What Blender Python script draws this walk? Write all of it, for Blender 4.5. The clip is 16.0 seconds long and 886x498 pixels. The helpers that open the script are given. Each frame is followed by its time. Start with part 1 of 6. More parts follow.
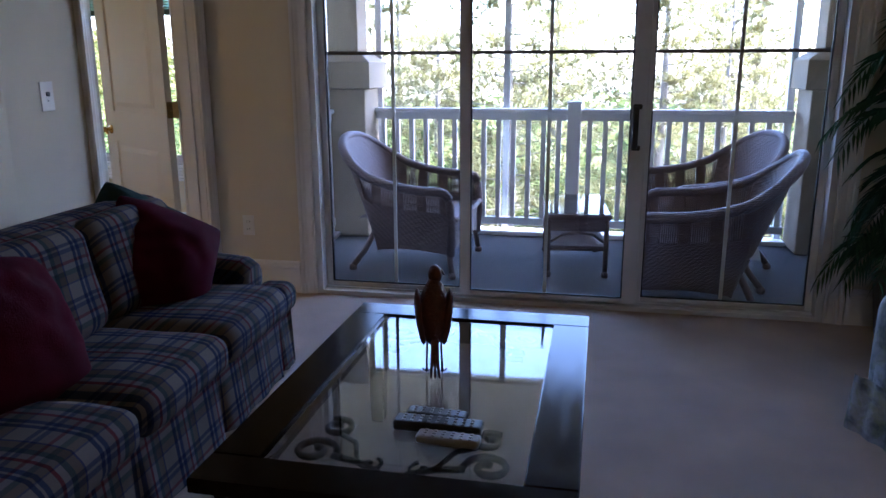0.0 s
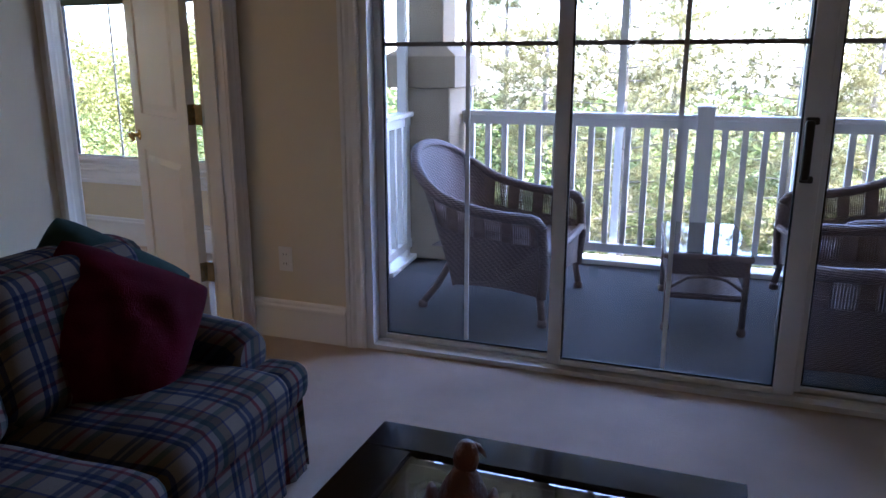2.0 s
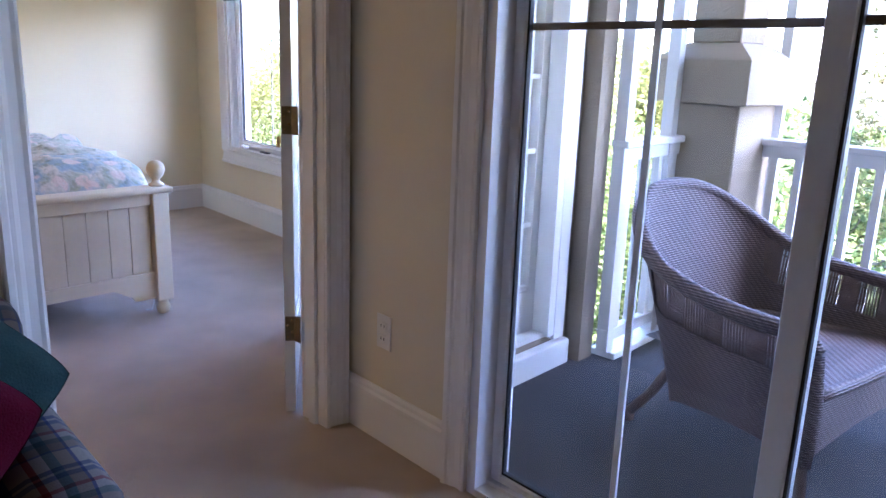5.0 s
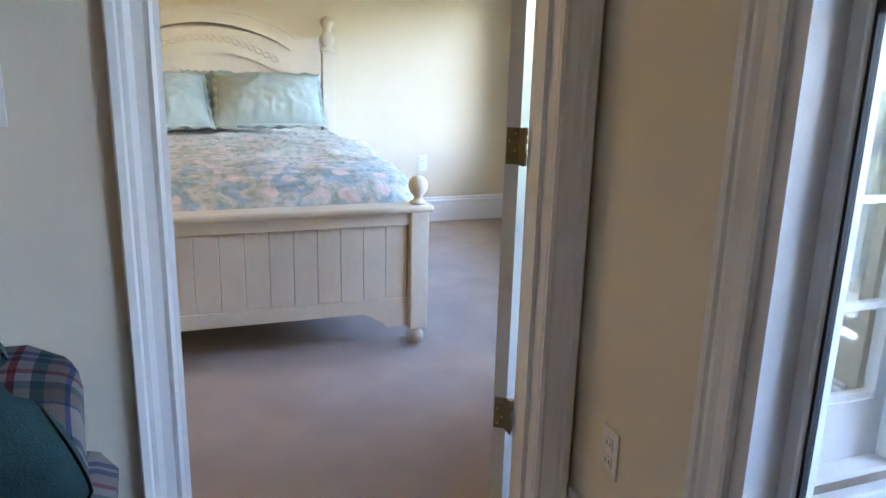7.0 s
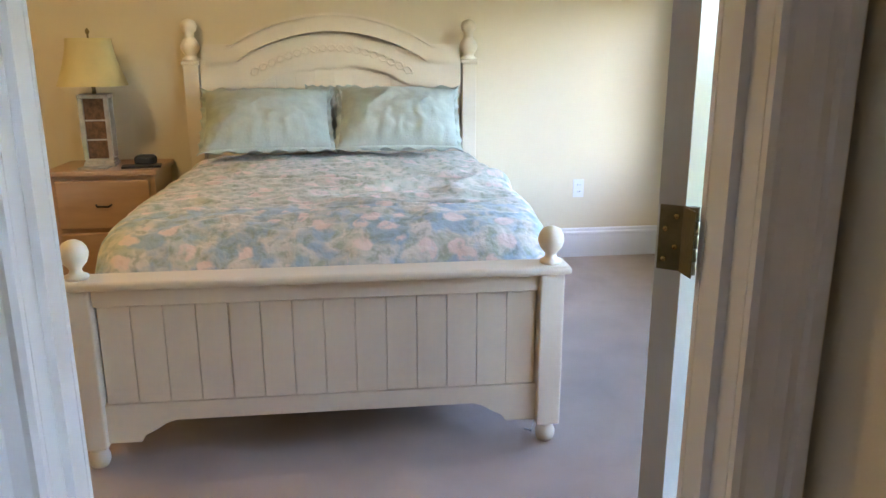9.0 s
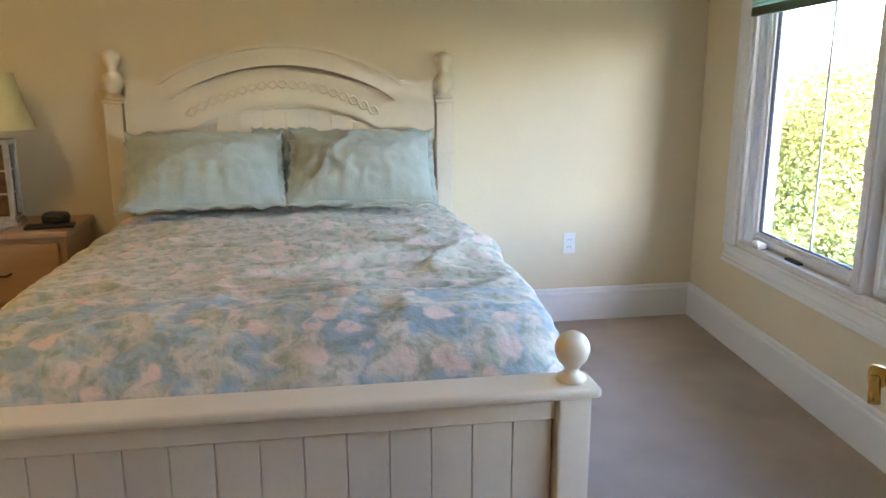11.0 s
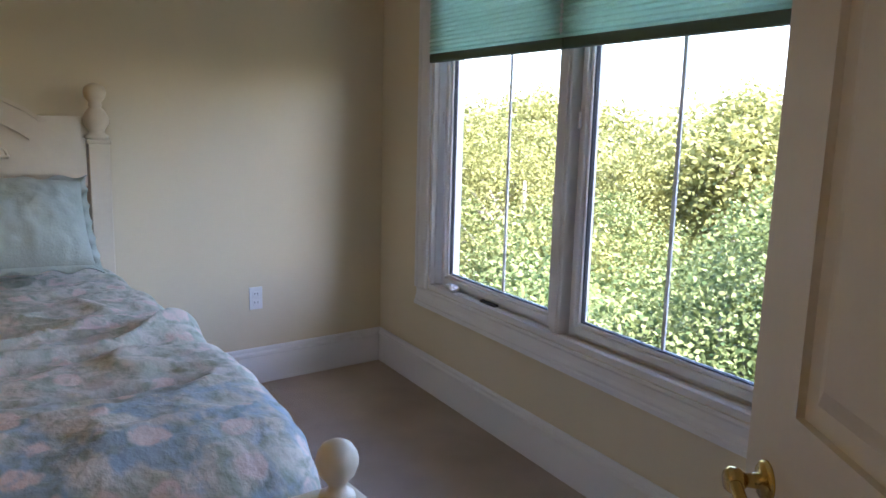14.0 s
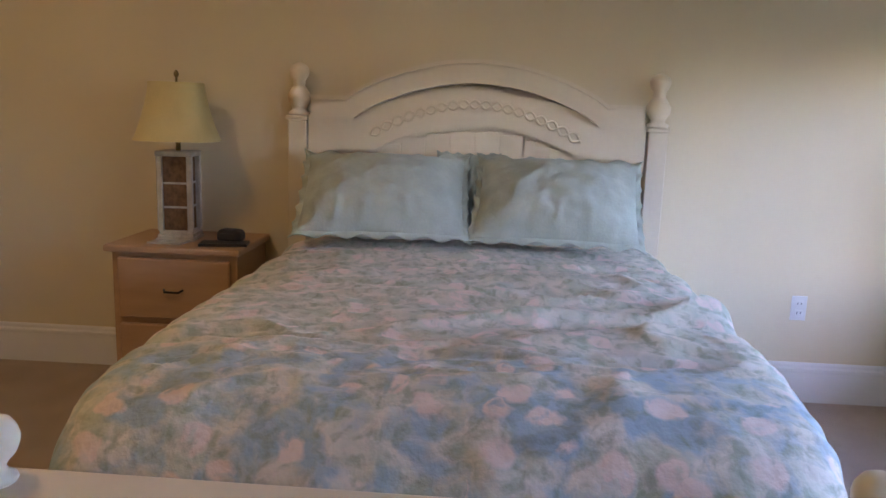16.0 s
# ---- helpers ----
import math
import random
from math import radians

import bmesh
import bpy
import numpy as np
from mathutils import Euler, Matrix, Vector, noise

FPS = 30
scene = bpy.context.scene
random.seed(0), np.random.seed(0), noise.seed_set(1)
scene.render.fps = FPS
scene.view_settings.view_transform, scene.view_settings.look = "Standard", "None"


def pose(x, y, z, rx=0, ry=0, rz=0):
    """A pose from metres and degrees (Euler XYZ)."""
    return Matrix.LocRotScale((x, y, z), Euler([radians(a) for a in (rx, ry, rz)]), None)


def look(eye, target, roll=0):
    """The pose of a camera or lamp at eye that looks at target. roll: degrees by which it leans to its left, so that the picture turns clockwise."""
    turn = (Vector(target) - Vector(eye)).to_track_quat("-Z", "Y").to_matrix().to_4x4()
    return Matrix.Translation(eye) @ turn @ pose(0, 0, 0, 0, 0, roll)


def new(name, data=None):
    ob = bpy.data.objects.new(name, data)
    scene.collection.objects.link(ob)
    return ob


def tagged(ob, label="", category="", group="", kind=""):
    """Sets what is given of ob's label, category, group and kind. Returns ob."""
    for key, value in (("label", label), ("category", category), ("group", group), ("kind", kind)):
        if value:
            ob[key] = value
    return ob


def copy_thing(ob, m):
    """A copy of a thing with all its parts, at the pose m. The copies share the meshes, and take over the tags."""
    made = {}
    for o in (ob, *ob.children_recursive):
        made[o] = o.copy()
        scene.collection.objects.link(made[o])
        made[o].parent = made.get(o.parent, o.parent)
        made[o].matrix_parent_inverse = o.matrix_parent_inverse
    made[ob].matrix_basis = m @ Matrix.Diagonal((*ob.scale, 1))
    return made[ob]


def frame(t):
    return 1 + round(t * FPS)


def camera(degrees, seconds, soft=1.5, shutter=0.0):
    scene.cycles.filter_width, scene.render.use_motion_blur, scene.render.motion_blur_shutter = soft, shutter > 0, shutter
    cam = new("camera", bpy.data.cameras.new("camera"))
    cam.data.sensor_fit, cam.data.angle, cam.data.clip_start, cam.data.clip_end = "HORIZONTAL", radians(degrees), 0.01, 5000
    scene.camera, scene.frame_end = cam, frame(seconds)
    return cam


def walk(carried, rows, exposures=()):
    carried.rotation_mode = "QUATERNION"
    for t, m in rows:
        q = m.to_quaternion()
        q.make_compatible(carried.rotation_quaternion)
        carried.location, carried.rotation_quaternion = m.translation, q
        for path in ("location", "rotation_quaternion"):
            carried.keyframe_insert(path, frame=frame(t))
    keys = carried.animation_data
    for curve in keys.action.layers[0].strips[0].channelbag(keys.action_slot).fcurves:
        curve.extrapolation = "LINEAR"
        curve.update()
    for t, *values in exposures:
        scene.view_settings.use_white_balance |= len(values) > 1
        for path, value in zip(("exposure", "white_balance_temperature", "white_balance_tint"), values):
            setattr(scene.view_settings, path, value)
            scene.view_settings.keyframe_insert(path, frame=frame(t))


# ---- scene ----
cam = camera(61.2, 16.0)
EXPOSURES = [
    (0, 4.15, 5150, 26), (3.2, 4.1, 5250, 28), (5.3, 4.95, 5180, 30), (7, 5.15, 5350, 17), (8.7, 5.05, 5750, 18), (11, 4.65, 5950, 18), (12.5, 3.88, 5700, 25),
    (14.5, 3.65, 5620, 26), (15.5, 3.85, 5600, 30), (16, 4.22, 5600, 33),
]
PATH = [
    (0, (1.767, -4.08, 1.275), (1.554, -2.149, 0.797), -0.2),
    (0.5, (1.735, -3.812, 1.268), (1.478, -1.878, 0.825), 0.0),
    (1, (1.724, -3.553, 1.285), (1.368, -1.64, 0.822), 0.6),
    (1.5, (1.71, -3.281, 1.276), (1.302, -1.375, 0.831), 0.9),
    (2, (1.742, -3.064, 1.272), (1.252, -1.187, 0.783), 0.0),
    (2.5, (1.867, -2.819, 1.278), (1.223, -0.988, 0.794), 2.0),
    (3, (1.885, -2.578, 1.275), (1.131, -0.806, 0.733), 1.2),
    (3.2, (1.889, -2.478, 1.266), (1.128, -0.7, 0.755), 1.5),
    (5.3, (1.856, -1.468, 1.235), (0.444, -0.145, 0.728), 1.7),
    (5.5, (1.839, -1.381, 1.233), (0.352, -0.15, 0.708), 1.4),
    (6, (1.744, -1.147, 1.265), (0.048, -0.204, 0.783), 1.5),
    (6.5, (1.672, -1.026, 1.278), (-0.091, -0.245, 0.749), 1.4),
    (7, (1.494, -0.937, 1.256), (-0.313, -0.246, 0.749), 1.5),
    (7.5, (1.313, -0.858, 1.268), (-0.509, -0.231, 0.732), -0.0),
    (8, (1.161, -0.734, 1.277), (-0.708, -0.261, 0.748), 0.4),
    (8.5, (0.987, -0.607, 1.289), (-0.924, -0.33, 0.768), 1.6),
    (8.7, (0.903, -0.576, 1.279), (-1.011, -0.322, 0.759), 0.3),
    (10.8, (0.151, -0.525, 1.329), (-1.786, -0.268, 0.903), 0.3),
    (11, (0.105, -0.514, 1.316), (-1.818, -0.168, 0.886), -0.0),
    (11.5, (-0.064, -0.516, 1.34), (-1.926, 0.104, 0.957), 0.4),
    (12, (-0.175, -0.544, 1.353), (-1.985, 0.234, 1.008), -0.0),
    (12.5, (-0.224, -0.548, 1.351), (-1.941, 0.418, 1.005), 0.6),
    (13, (-0.26, -0.557, 1.355), (-1.846, 0.602, 0.979), 2.0),
    (13.5, (-0.288, -0.569, 1.354), (-1.81, 0.684, 1.018), 2.2),
    (14, (-0.297, -0.584, 1.358), (-1.864, 0.611, 1.02), 1.5),
    (14.5, (-0.29, -0.585, 1.343), (-1.954, 0.469, 0.995), 1.3),
    (15, (-0.312, -0.582, 1.332), (-2.111, 0.22, 0.987), 1.2),
    (15.5, (-0.327, -0.546, 1.31), (-2.269, -0.197, 0.985), 1.6),
    (16, (-0.36, -0.558, 1.281), (-2.325, -0.664, 0.921), 2.0),
]
walk(cam, [(t, look(eye, target, roll)) for t, eye, target, roll in PATH],
     EXPOSURES)

# ---- world, sun, exposure ----
world = bpy.data.worlds.new("world")
scene.world = world
world.use_nodes = True
wn = world.node_tree.nodes
sky = wn.new("ShaderNodeTexSky")
sky.sky_type = "NISHITA"
sky.sun_disc = False
sky.sun_elevation = radians(48)
sky.sun_rotation = radians(75)
wn["Background"].inputs[1].default_value = 0.13
world.node_tree.links.new(sky.outputs[0], wn["Background"].inputs[0])
sun_data = bpy.data.lights.new("sun", "SUN")
sun_data.energy, sun_data.angle, sun_data.color = 4.5, radians(0.5), (1.0, 0.95, 0.86)
sun = new("sun", sun_data)
sun.matrix_world = look((0, 0, 20), Vector((0, 0, 20)) - Vector((math.sin(radians(75)) * 0.67, math.cos(radians(75)) * 0.67, 0.743)))


# ---- materials ----
def nodes_of(name):
    m = bpy.data.materials.new(name)
    m.use_nodes = True
    t = m.node_tree
    return m, t.nodes, t.links, t.nodes["Principled BSDF"]


def surface(name, color, rough=0.6, var=0.12, scale=3.0, bump=0.15, bscale=120.0, metal=0.0, second=None, coat=0.0, sheen=0.0, piece=0.0, stretch=(1, 1, 1)):
    """A surface with broad stains, fine grain and fine relief."""
    m, n, l, p = nodes_of(name)
    tc = n.new("ShaderNodeTexCoord")
    mp = n.new("ShaderNodeMapping")
    mp.inputs["Scale"].default_value = stretch
    l.new(tc.outputs["Object"], mp.inputs[0])
    big = n.new("ShaderNodeTexNoise")
    big.inputs["Scale"].default_value, big.inputs["Detail"].default_value = scale, 5
    fine = n.new("ShaderNodeTexNoise")
    fine.inputs["Scale"].default_value, fine.inputs["Detail"].default_value = bscale, 4
    l.new(mp.outputs[0], big.inputs["Vector"])
    l.new(mp.outputs[0], fine.inputs["Vector"])
    ramp = n.new("ShaderNodeValToRGB")
    c2 = second or tuple(c * (1 - var * 1.6) for c in color)
    ramp.color_ramp.elements[0].position, ramp.color_ramp.elements[1].position = 0.3, 0.7
    ramp.color_ramp.elements[0].color = (*c2, 1)
    ramp.color_ramp.elements[1].color = (*color, 1)
    l.new(big.outputs["Fac"], ramp.inputs[0])
    mix = n.new("ShaderNodeMixRGB")
    mix.blend_type = "MULTIPLY"
    mix.inputs[0].default_value = var
    l.new(ramp.outputs[0], mix.inputs[1])
    l.new(fine.outputs["Fac"], mix.inputs[2])
    out = mix.outputs[0]
    if piece:
        info = n.new("ShaderNodeObjectInfo")
        hsv = n.new("ShaderNodeHueSaturation")
        mr = n.new("ShaderNodeMapRange")
        mr.inputs["To Min"].default_value, mr.inputs["To Max"].default_value = 1 - piece, 1 + piece
        l.new(info.outputs["Random"], mr.inputs[0])
        l.new(mr.outputs[0], hsv.inputs["Value"])
        l.new(out, hsv.inputs["Color"])
        out = hsv.outputs[0]
    l.new(out, p.inputs["Base Color"])
    rr = n.new("ShaderNodeMapRange")
    rr.inputs["To Min"].default_value, rr.inputs["To Max"].default_value = max(rough - 0.1, 0.03), min(rough + 0.1, 1)
    l.new(big.outputs["Fac"], rr.inputs[0])
    l.new(rr.outputs[0], p.inputs["Roughness"])
    p.inputs["Metallic"].default_value = metal
    p.inputs["Coat Weight"].default_value = coat
    p.inputs["Sheen Weight"].default_value = sheen
    if bump:
        b = n.new("ShaderNodeBump")
        b.inputs["Strength"].default_value, b.inputs["Distance"].default_value = bump, 0.01
        l.new(fine.outputs["Fac"], b.inputs["Height"])
        l.new(b.outputs[0], p.inputs["Normal"])
    return m


def pane_glass(name, tint=(1, 1, 1)):
    m, n, l, p = nodes_of(name)
    n.remove(p)
    tr = n.new("ShaderNodeBsdfTransparent")
    tr.inputs[0].default_value = (*tint, 1)
    gl = n.new("ShaderNodeBsdfGlossy")
    gl.inputs["Roughness"].default_value = 0.01
    fr = n.new("ShaderNodeLayerWeight")
    fr.inputs[0].default_value = 0.5
    f5 = math_node(n, l, "POWER", fr.outputs["Facing"], 4.0)
    fac = math_node(n, l, "ADD", math_node(n, l, "MULTIPLY", f5, 0.9), 0.035)
    mx = n.new("ShaderNodeMixShader")
    l.new(fac, mx.inputs[0])
    l.new(tr.outputs[0], mx.inputs[1])
    l.new(gl.outputs[0], mx.inputs[2])
    l.new(mx.outputs[0], n["Material Output"].inputs[0])
    return m


def math_node(n, l, op, a, b=None):
    k = n.new("ShaderNodeMath")
    k.operation = op
    for i, v in enumerate((a, b)):
        if v is None:
            continue
        if isinstance(v, (int, float)):
            k.inputs[i].default_value = v
        else:
            l.new(v, k.inputs[i])
    return k.outputs[0]


def plaid(name):
    """Woven plaid: cream ground, navy, green and wine bands both ways."""
    m, n, l, p = nodes_of(name)
    tc = n.new("ShaderNodeTexCoord")
    sep = n.new("ShaderNodeSeparateXYZ")
    l.new(tc.outputs["Object"], sep.inputs[0])
    u = sep.outputs["Y"]
    v = math_node(n, l, "SUBTRACT", sep.outputs["X"], sep.outputs["Z"])

    def band(coord, shift):
        k = math_node(n, l, "FRACT", math_node(n, l, "ADD", math_node(n, l, "MULTIPLY", coord, 1 / 0.21), shift))
        r = n.new("ShaderNodeValToRGB")
        e = r.color_ramp
        e.interpolation = "CONSTANT"
        stops = ((0, (0.40, 0.37, 0.34)), (0.22, (0.07, 0.10, 0.21)), (0.29, (0.36, 0.34, 0.34)), (0.33, (0.07, 0.10, 0.21)), (0.41, (0.31, 0.28, 0.26)),
                 (0.54, (0.24, 0.06, 0.08)), (0.60, (0.35, 0.33, 0.33)), (0.70, (0.09, 0.14, 0.15)), (0.79, (0.24, 0.20, 0.17)), (0.92, (0.10, 0.12, 0.24)), (0.95, (0.40, 0.37, 0.34)))
        e.elements[0].position, e.elements[0].color = stops[0][0], (*stops[0][1], 1)
        e.elements[1].position, e.elements[1].color = stops[1][0], (*stops[1][1], 1)
        for pos, col in stops[2:]:
            e.elements.new(pos).color = (*col, 1)
        l.new(k, r.inputs[0])
        return r.outputs[0]
    mix = n.new("ShaderNodeMixRGB")
    mix.blend_type, mix.inputs[0].default_value = "MULTIPLY", 0.92
    l.new(band(u, 0.13), mix.inputs[1])
    l.new(band(v, 0.4), mix.inputs[2])
    fine = n.new("ShaderNodeTexNoise")
    fine.inputs["Scale"].default_value = 350
    l.new(tc.outputs["Object"], fine.inputs["Vector"])
    mul = n.new("ShaderNodeMixRGB")
    mul.blend_type, mul.inputs[0].default_value = "MULTIPLY", 0.35
    l.new(mix.outputs[0], mul.inputs[1])
    l.new(fine.outputs["Fac"], mul.inputs[2])
    l.new(mul.outputs[0], p.inputs["Base Color"])
    p.inputs["Roughness"].default_value = 0.95
    p.inputs["Specular IOR Level"].default_value = 0.15
    b = n.new("ShaderNodeBump")
    b.inputs["Strength"].default_value, b.inputs["Distance"].default_value = 0.3, 0.004
    l.new(fine.outputs["Fac"], b.inputs["Height"])
    l.new(b.outputs[0], p.inputs["Normal"])
    return m


def floral(name, ground, leaf, bloom, cool, size=7.0):
    """Printed cotton: soft blooms among leaves, cooler and denser towards the foot hem."""
    m, n, l, p = nodes_of(name)
    tc = n.new("ShaderNodeTexCoord")
    warp = n.new("ShaderNodeTexNoise")
    warp.inputs["Scale"].default_value, warp.inputs["Detail"].default_value = 9, 3
    l.new(tc.outputs["Object"], warp.inputs["Vector"])
    add = n.new("ShaderNodeMixRGB")
    add.blend_type, add.inputs[0].default_value = "ADD", 0.10
    l.new(tc.outputs["Object"], add.inputs[1])
    l.new(warp.outputs["Color"], add.inputs[2])
    sep = n.new("ShaderNodeSeparateXYZ")
    l.new(tc.outputs["Object"], sep.inputs[0])

    def noise_of(scale, detail, lo, hi):
        t = n.new("ShaderNodeTexNoise")
        t.inputs["Scale"].default_value, t.inputs["Detail"].default_value = scale, detail
        l.new(add.outputs[0], t.inputs["Vector"])
        r = n.new("ShaderNodeMapRange")
        r.inputs["From Min"].default_value, r.inputs["From Max"].default_value = lo, hi
        l.new(t.outputs["Fac"], r.inputs[0])
        return r.outputs[0]

    def blend(fac, a, b):
        k = n.new("ShaderNodeMixRGB")
        l.new(fac, k.inputs[0])
        for i, c in ((1, a), (2, b)):
            if isinstance(c, tuple):
                k.inputs[i].default_value = (*c, 1)
            else:
                l.new(c, k.inputs[i])
        return k.outputs[0]
    foot = n.new("ShaderNodeMapRange")
    foot.inputs["From Min"].default_value, foot.inputs["From Max"].default_value = 1.62, 1.80
    l.new(sep.outputs["X"], foot.inputs[0])
    col = blend(noise_of(14, 6, 0.42, 0.62), ground, leaf)
    bl = math_node(n, l, "MULTIPLY", noise_of(11, 5, 0.46, 0.60), math_node(n, l, "ADD", math_node(n, l, "MULTIPLY", foot.outputs[0], 0.80), 0.05))
    col = blend(bl, col, cool)
    col = blend(math_node(n, l, "MULTIPLY", noise_of(30, 4, 0.48, 0.66), 0.6), col, (0.23, 0.27, 0.17))
    vor = n.new("ShaderNodeTexVoronoi")
    vor.inputs["Scale"].default_value = size
    l.new(add.outputs[0], vor.inputs["Vector"])
    fl = n.new("ShaderNodeMapRange")
    fl.inputs["From Min"].default_value, fl.inputs["From Max"].default_value = 0.40, 0.30
    l.new(vor.outputs["Distance"], fl.inputs[0])
    pick = n.new("ShaderNodeSeparateColor")
    l.new(vor.outputs["Color"], pick.inputs[0])
    some = math_node(n, l, "GREATER_THAN", pick.outputs[0], 0.30)
    col = blend(math_node(n, l, "MULTIPLY", math_node(n, l, "MULTIPLY", fl.outputs[0], some), noise_of(26, 3, 0.3, 0.5)), col, bloom)
    heart = n.new("ShaderNodeMapRange")
    heart.inputs["From Min"].default_value, heart.inputs["From Max"].default_value = 0.13, 0.05
    l.new(vor.outputs["Distance"], heart.inputs[0])
    col = blend(math_node(n, l, "MULTIPLY", math_node(n, l, "MULTIPLY", heart.outputs[0], some), 0.35), col, (0.60, 0.42, 0.33))
    l.new(col, p.inputs["Base Color"])
    p.inputs["Roughness"].default_value = 0.75
    p.inputs["Sheen Weight"].default_value = 0.15
    wr = n.new("ShaderNodeTexNoise")
    wr.inputs["Scale"].default_value, wr.inputs["Detail"].default_value = 18, 4
    l.new(tc.outputs["Object"], wr.inputs["Vector"])
    b = n.new("ShaderNodeBump")
    b.inputs["Strength"].default_value, b.inputs["Distance"].default_value = 0.55, 0.02
    l.new(wr.outputs["Fac"], b.inputs["Height"])
    l.new(b.outputs[0], p.inputs["Normal"])
    return m


def wicker(name, color):
    """Woven cane: rows of strands over and under, in relief."""
    m, n, l, p = nodes_of(name)
    tc = n.new("ShaderNodeTexCoord")
    rows = n.new("ShaderNodeTexWave")
    rows.bands_direction = "Z"
    rows.inputs["Scale"].default_value, rows.inputs["Distortion"].default_value, rows.inputs["Detail"].default_value = 36, 0.6, 1
    cols = n.new("ShaderNodeTexWave")
    cols.bands_direction = "DIAGONAL"
    cols.inputs["Scale"].default_value, cols.inputs["Distortion"].default_value = 20, 0.5
    big = n.new("ShaderNodeTexNoise")
    big.inputs["Scale"].default_value, big.inputs["Detail"].default_value = 7, 4
    for t in (rows, cols, big):
        l.new(tc.outputs["Object"], t.inputs["Vector"])
    h = math_node(n, l, "MULTIPLY", rows.outputs["Fac"], math_node(n, l, "ADD", math_node(n, l, "MULTIPLY", cols.outputs["Fac"], 0.6), 0.4))
    r = n.new("ShaderNodeValToRGB")
    r.color_ramp.elements[0].color = (*(c * 0.35 for c in color), 1)
    r.color_ramp.elements[1].color = (*color, 1)
    r.color_ramp.elements[1].position = 0.55
    l.new(h, r.inputs[0])
    mul = n.new("ShaderNodeMixRGB")
    mul.blend_type, mul.inputs[0].default_value = "MULTIPLY", 0.4
    l.new(r.outputs[0], mul.inputs[1])
    l.new(big.outputs["Fac"], mul.inputs[2])
    l.new(mul.outputs[0], p.inputs["Base Color"])
    p.inputs["Roughness"].default_value = 0.55
    b = n.new("ShaderNodeBump")
    b.inputs["Strength"].default_value, b.inputs["Distance"].default_value = 0.8, 0.006
    l.new(h, b.inputs["Height"])
    l.new(b.outputs[0], p.inputs["Normal"])
    return m


def leafy(name, a, b, through_light=0.34):
    """Leaves: colour from clump to clump, partly lit through."""
    m, n, l, p = nodes_of(name)
    g = n.new("ShaderNodeNewGeometry")
    r = n.new("ShaderNodeValToRGB")
    r.color_ramp.elements[0].color = (*a, 1)
    r.color_ramp.elements[1].color = (*b, 1)
    l.new(g.outputs["Random Per Island"], r.inputs[0])
    l.new(r.outputs[0], p.inputs["Base Color"])
    p.inputs["Roughness"].default_value = 0.7
    p.inputs["Specular IOR Level"].default_value = 0.2
    tl = n.new("ShaderNodeBsdfTranslucent")
    l.new(r.outputs[0], tl.inputs[0])
    mx = n.new("ShaderNodeMixShader")
    mx.inputs[0].default_value = through_light
    l.new(p.outputs[0], mx.inputs[1])
    l.new(tl.outputs[0], mx.inputs[2])
    l.new(mx.outputs[0], n["Material Output"].inputs[0])
    return m


def cloth_light(name, color, share):
    """Thin cloth that daylight shines through."""
    m, n, l, p = nodes_of(name)
    tc = n.new("ShaderNodeTexCoord")
    t = n.new("ShaderNodeTexNoise")
    t.inputs["Scale"].default_value, t.inputs["Detail"].default_value = 60, 4
    l.new(tc.outputs["Object"], t.inputs["Vector"])
    r = n.new("ShaderNodeValToRGB")
    r.color_ramp.elements[0].color = (*(c * 0.86 for c in color), 1)
    r.color_ramp.elements[1].color = (*color, 1)
    l.new(t.outputs["Fac"], r.inputs[0])
    l.new(r.outputs[0], p.inputs["Base Color"])
    p.inputs["Roughness"].default_value = 0.85
    tl = n.new("ShaderNodeBsdfTranslucent")
    l.new(r.outputs[0], tl.inputs[0])
    mx = n.new("ShaderNodeMixShader")
    mx.inputs[0].default_value = share
    l.new(p.outputs[0], mx.inputs[1])
    l.new(tl.outputs[0], mx.inputs[2])
    l.new(mx.outputs[0], n["Material Output"].inputs[0])
    return m


def glowing(name, color, strength):
    m, n, l, p = nodes_of(name)
    p.inputs["Base Color"].default_value = (0.8, 0.78, 0.72, 1)
    p.inputs["Emission Color"].default_value = (*color, 1)
    p.inputs["Emission Strength"].default_value = strength
    return m


# domes of two unseen lamps, added to fill both rooms with warm light
M_FILL = glowing("lit_frosted_dome", (1.0, 0.69, 0.27), 2.1)
M_FILL_BED = glowing("brightly_lit_frosted_dome", (1.0, 0.66, 0.24), 2.5)
M_WALL = surface("cream_wall_paint", (0.74, 0.67, 0.53), 0.75, 0.05, 0.8, 0.05, 220)
M_WALL_BED = surface("warm_cream_bedroom_paint", (0.765, 0.665, 0.455), 0.75, 0.05, 0.8, 0.05, 220)
M_CEIL = surface("ceiling_paint", (0.80, 0.77, 0.70), 0.85, 0.05, 1.0, 0.1, 160)
M_TRIM = surface("white_gloss_trim", (0.81, 0.80, 0.78), 0.35, 0.02, 2.0, 0.03, 60)
M_DOOR = surface("ivory_door_paint", (0.80, 0.76, 0.67), 0.4, 0.05, 2.0, 0.04, 60)
M_CARPET = surface("beige_carpet_pile", (0.74, 0.575, 0.44), 0.95, 0.35, 3.0, 1.0, 330, sheen=0.25, second=(0.54, 0.41, 0.305))
M_DECK = surface("grey_outdoor_carpet", (0.062, 0.064, 0.070), 0.95, 0.35, 3.0, 0.7, 300, second=(0.042, 0.043, 0.048))
M_STUCCO = surface("tan_stucco", (0.36, 0.30, 0.225), 0.9, 0.15, 2.0, 0.6, 90)
M_SIDING = surface("exterior_render", (0.50, 0.44, 0.35), 0.9, 0.15, 1.0, 0.4, 60)
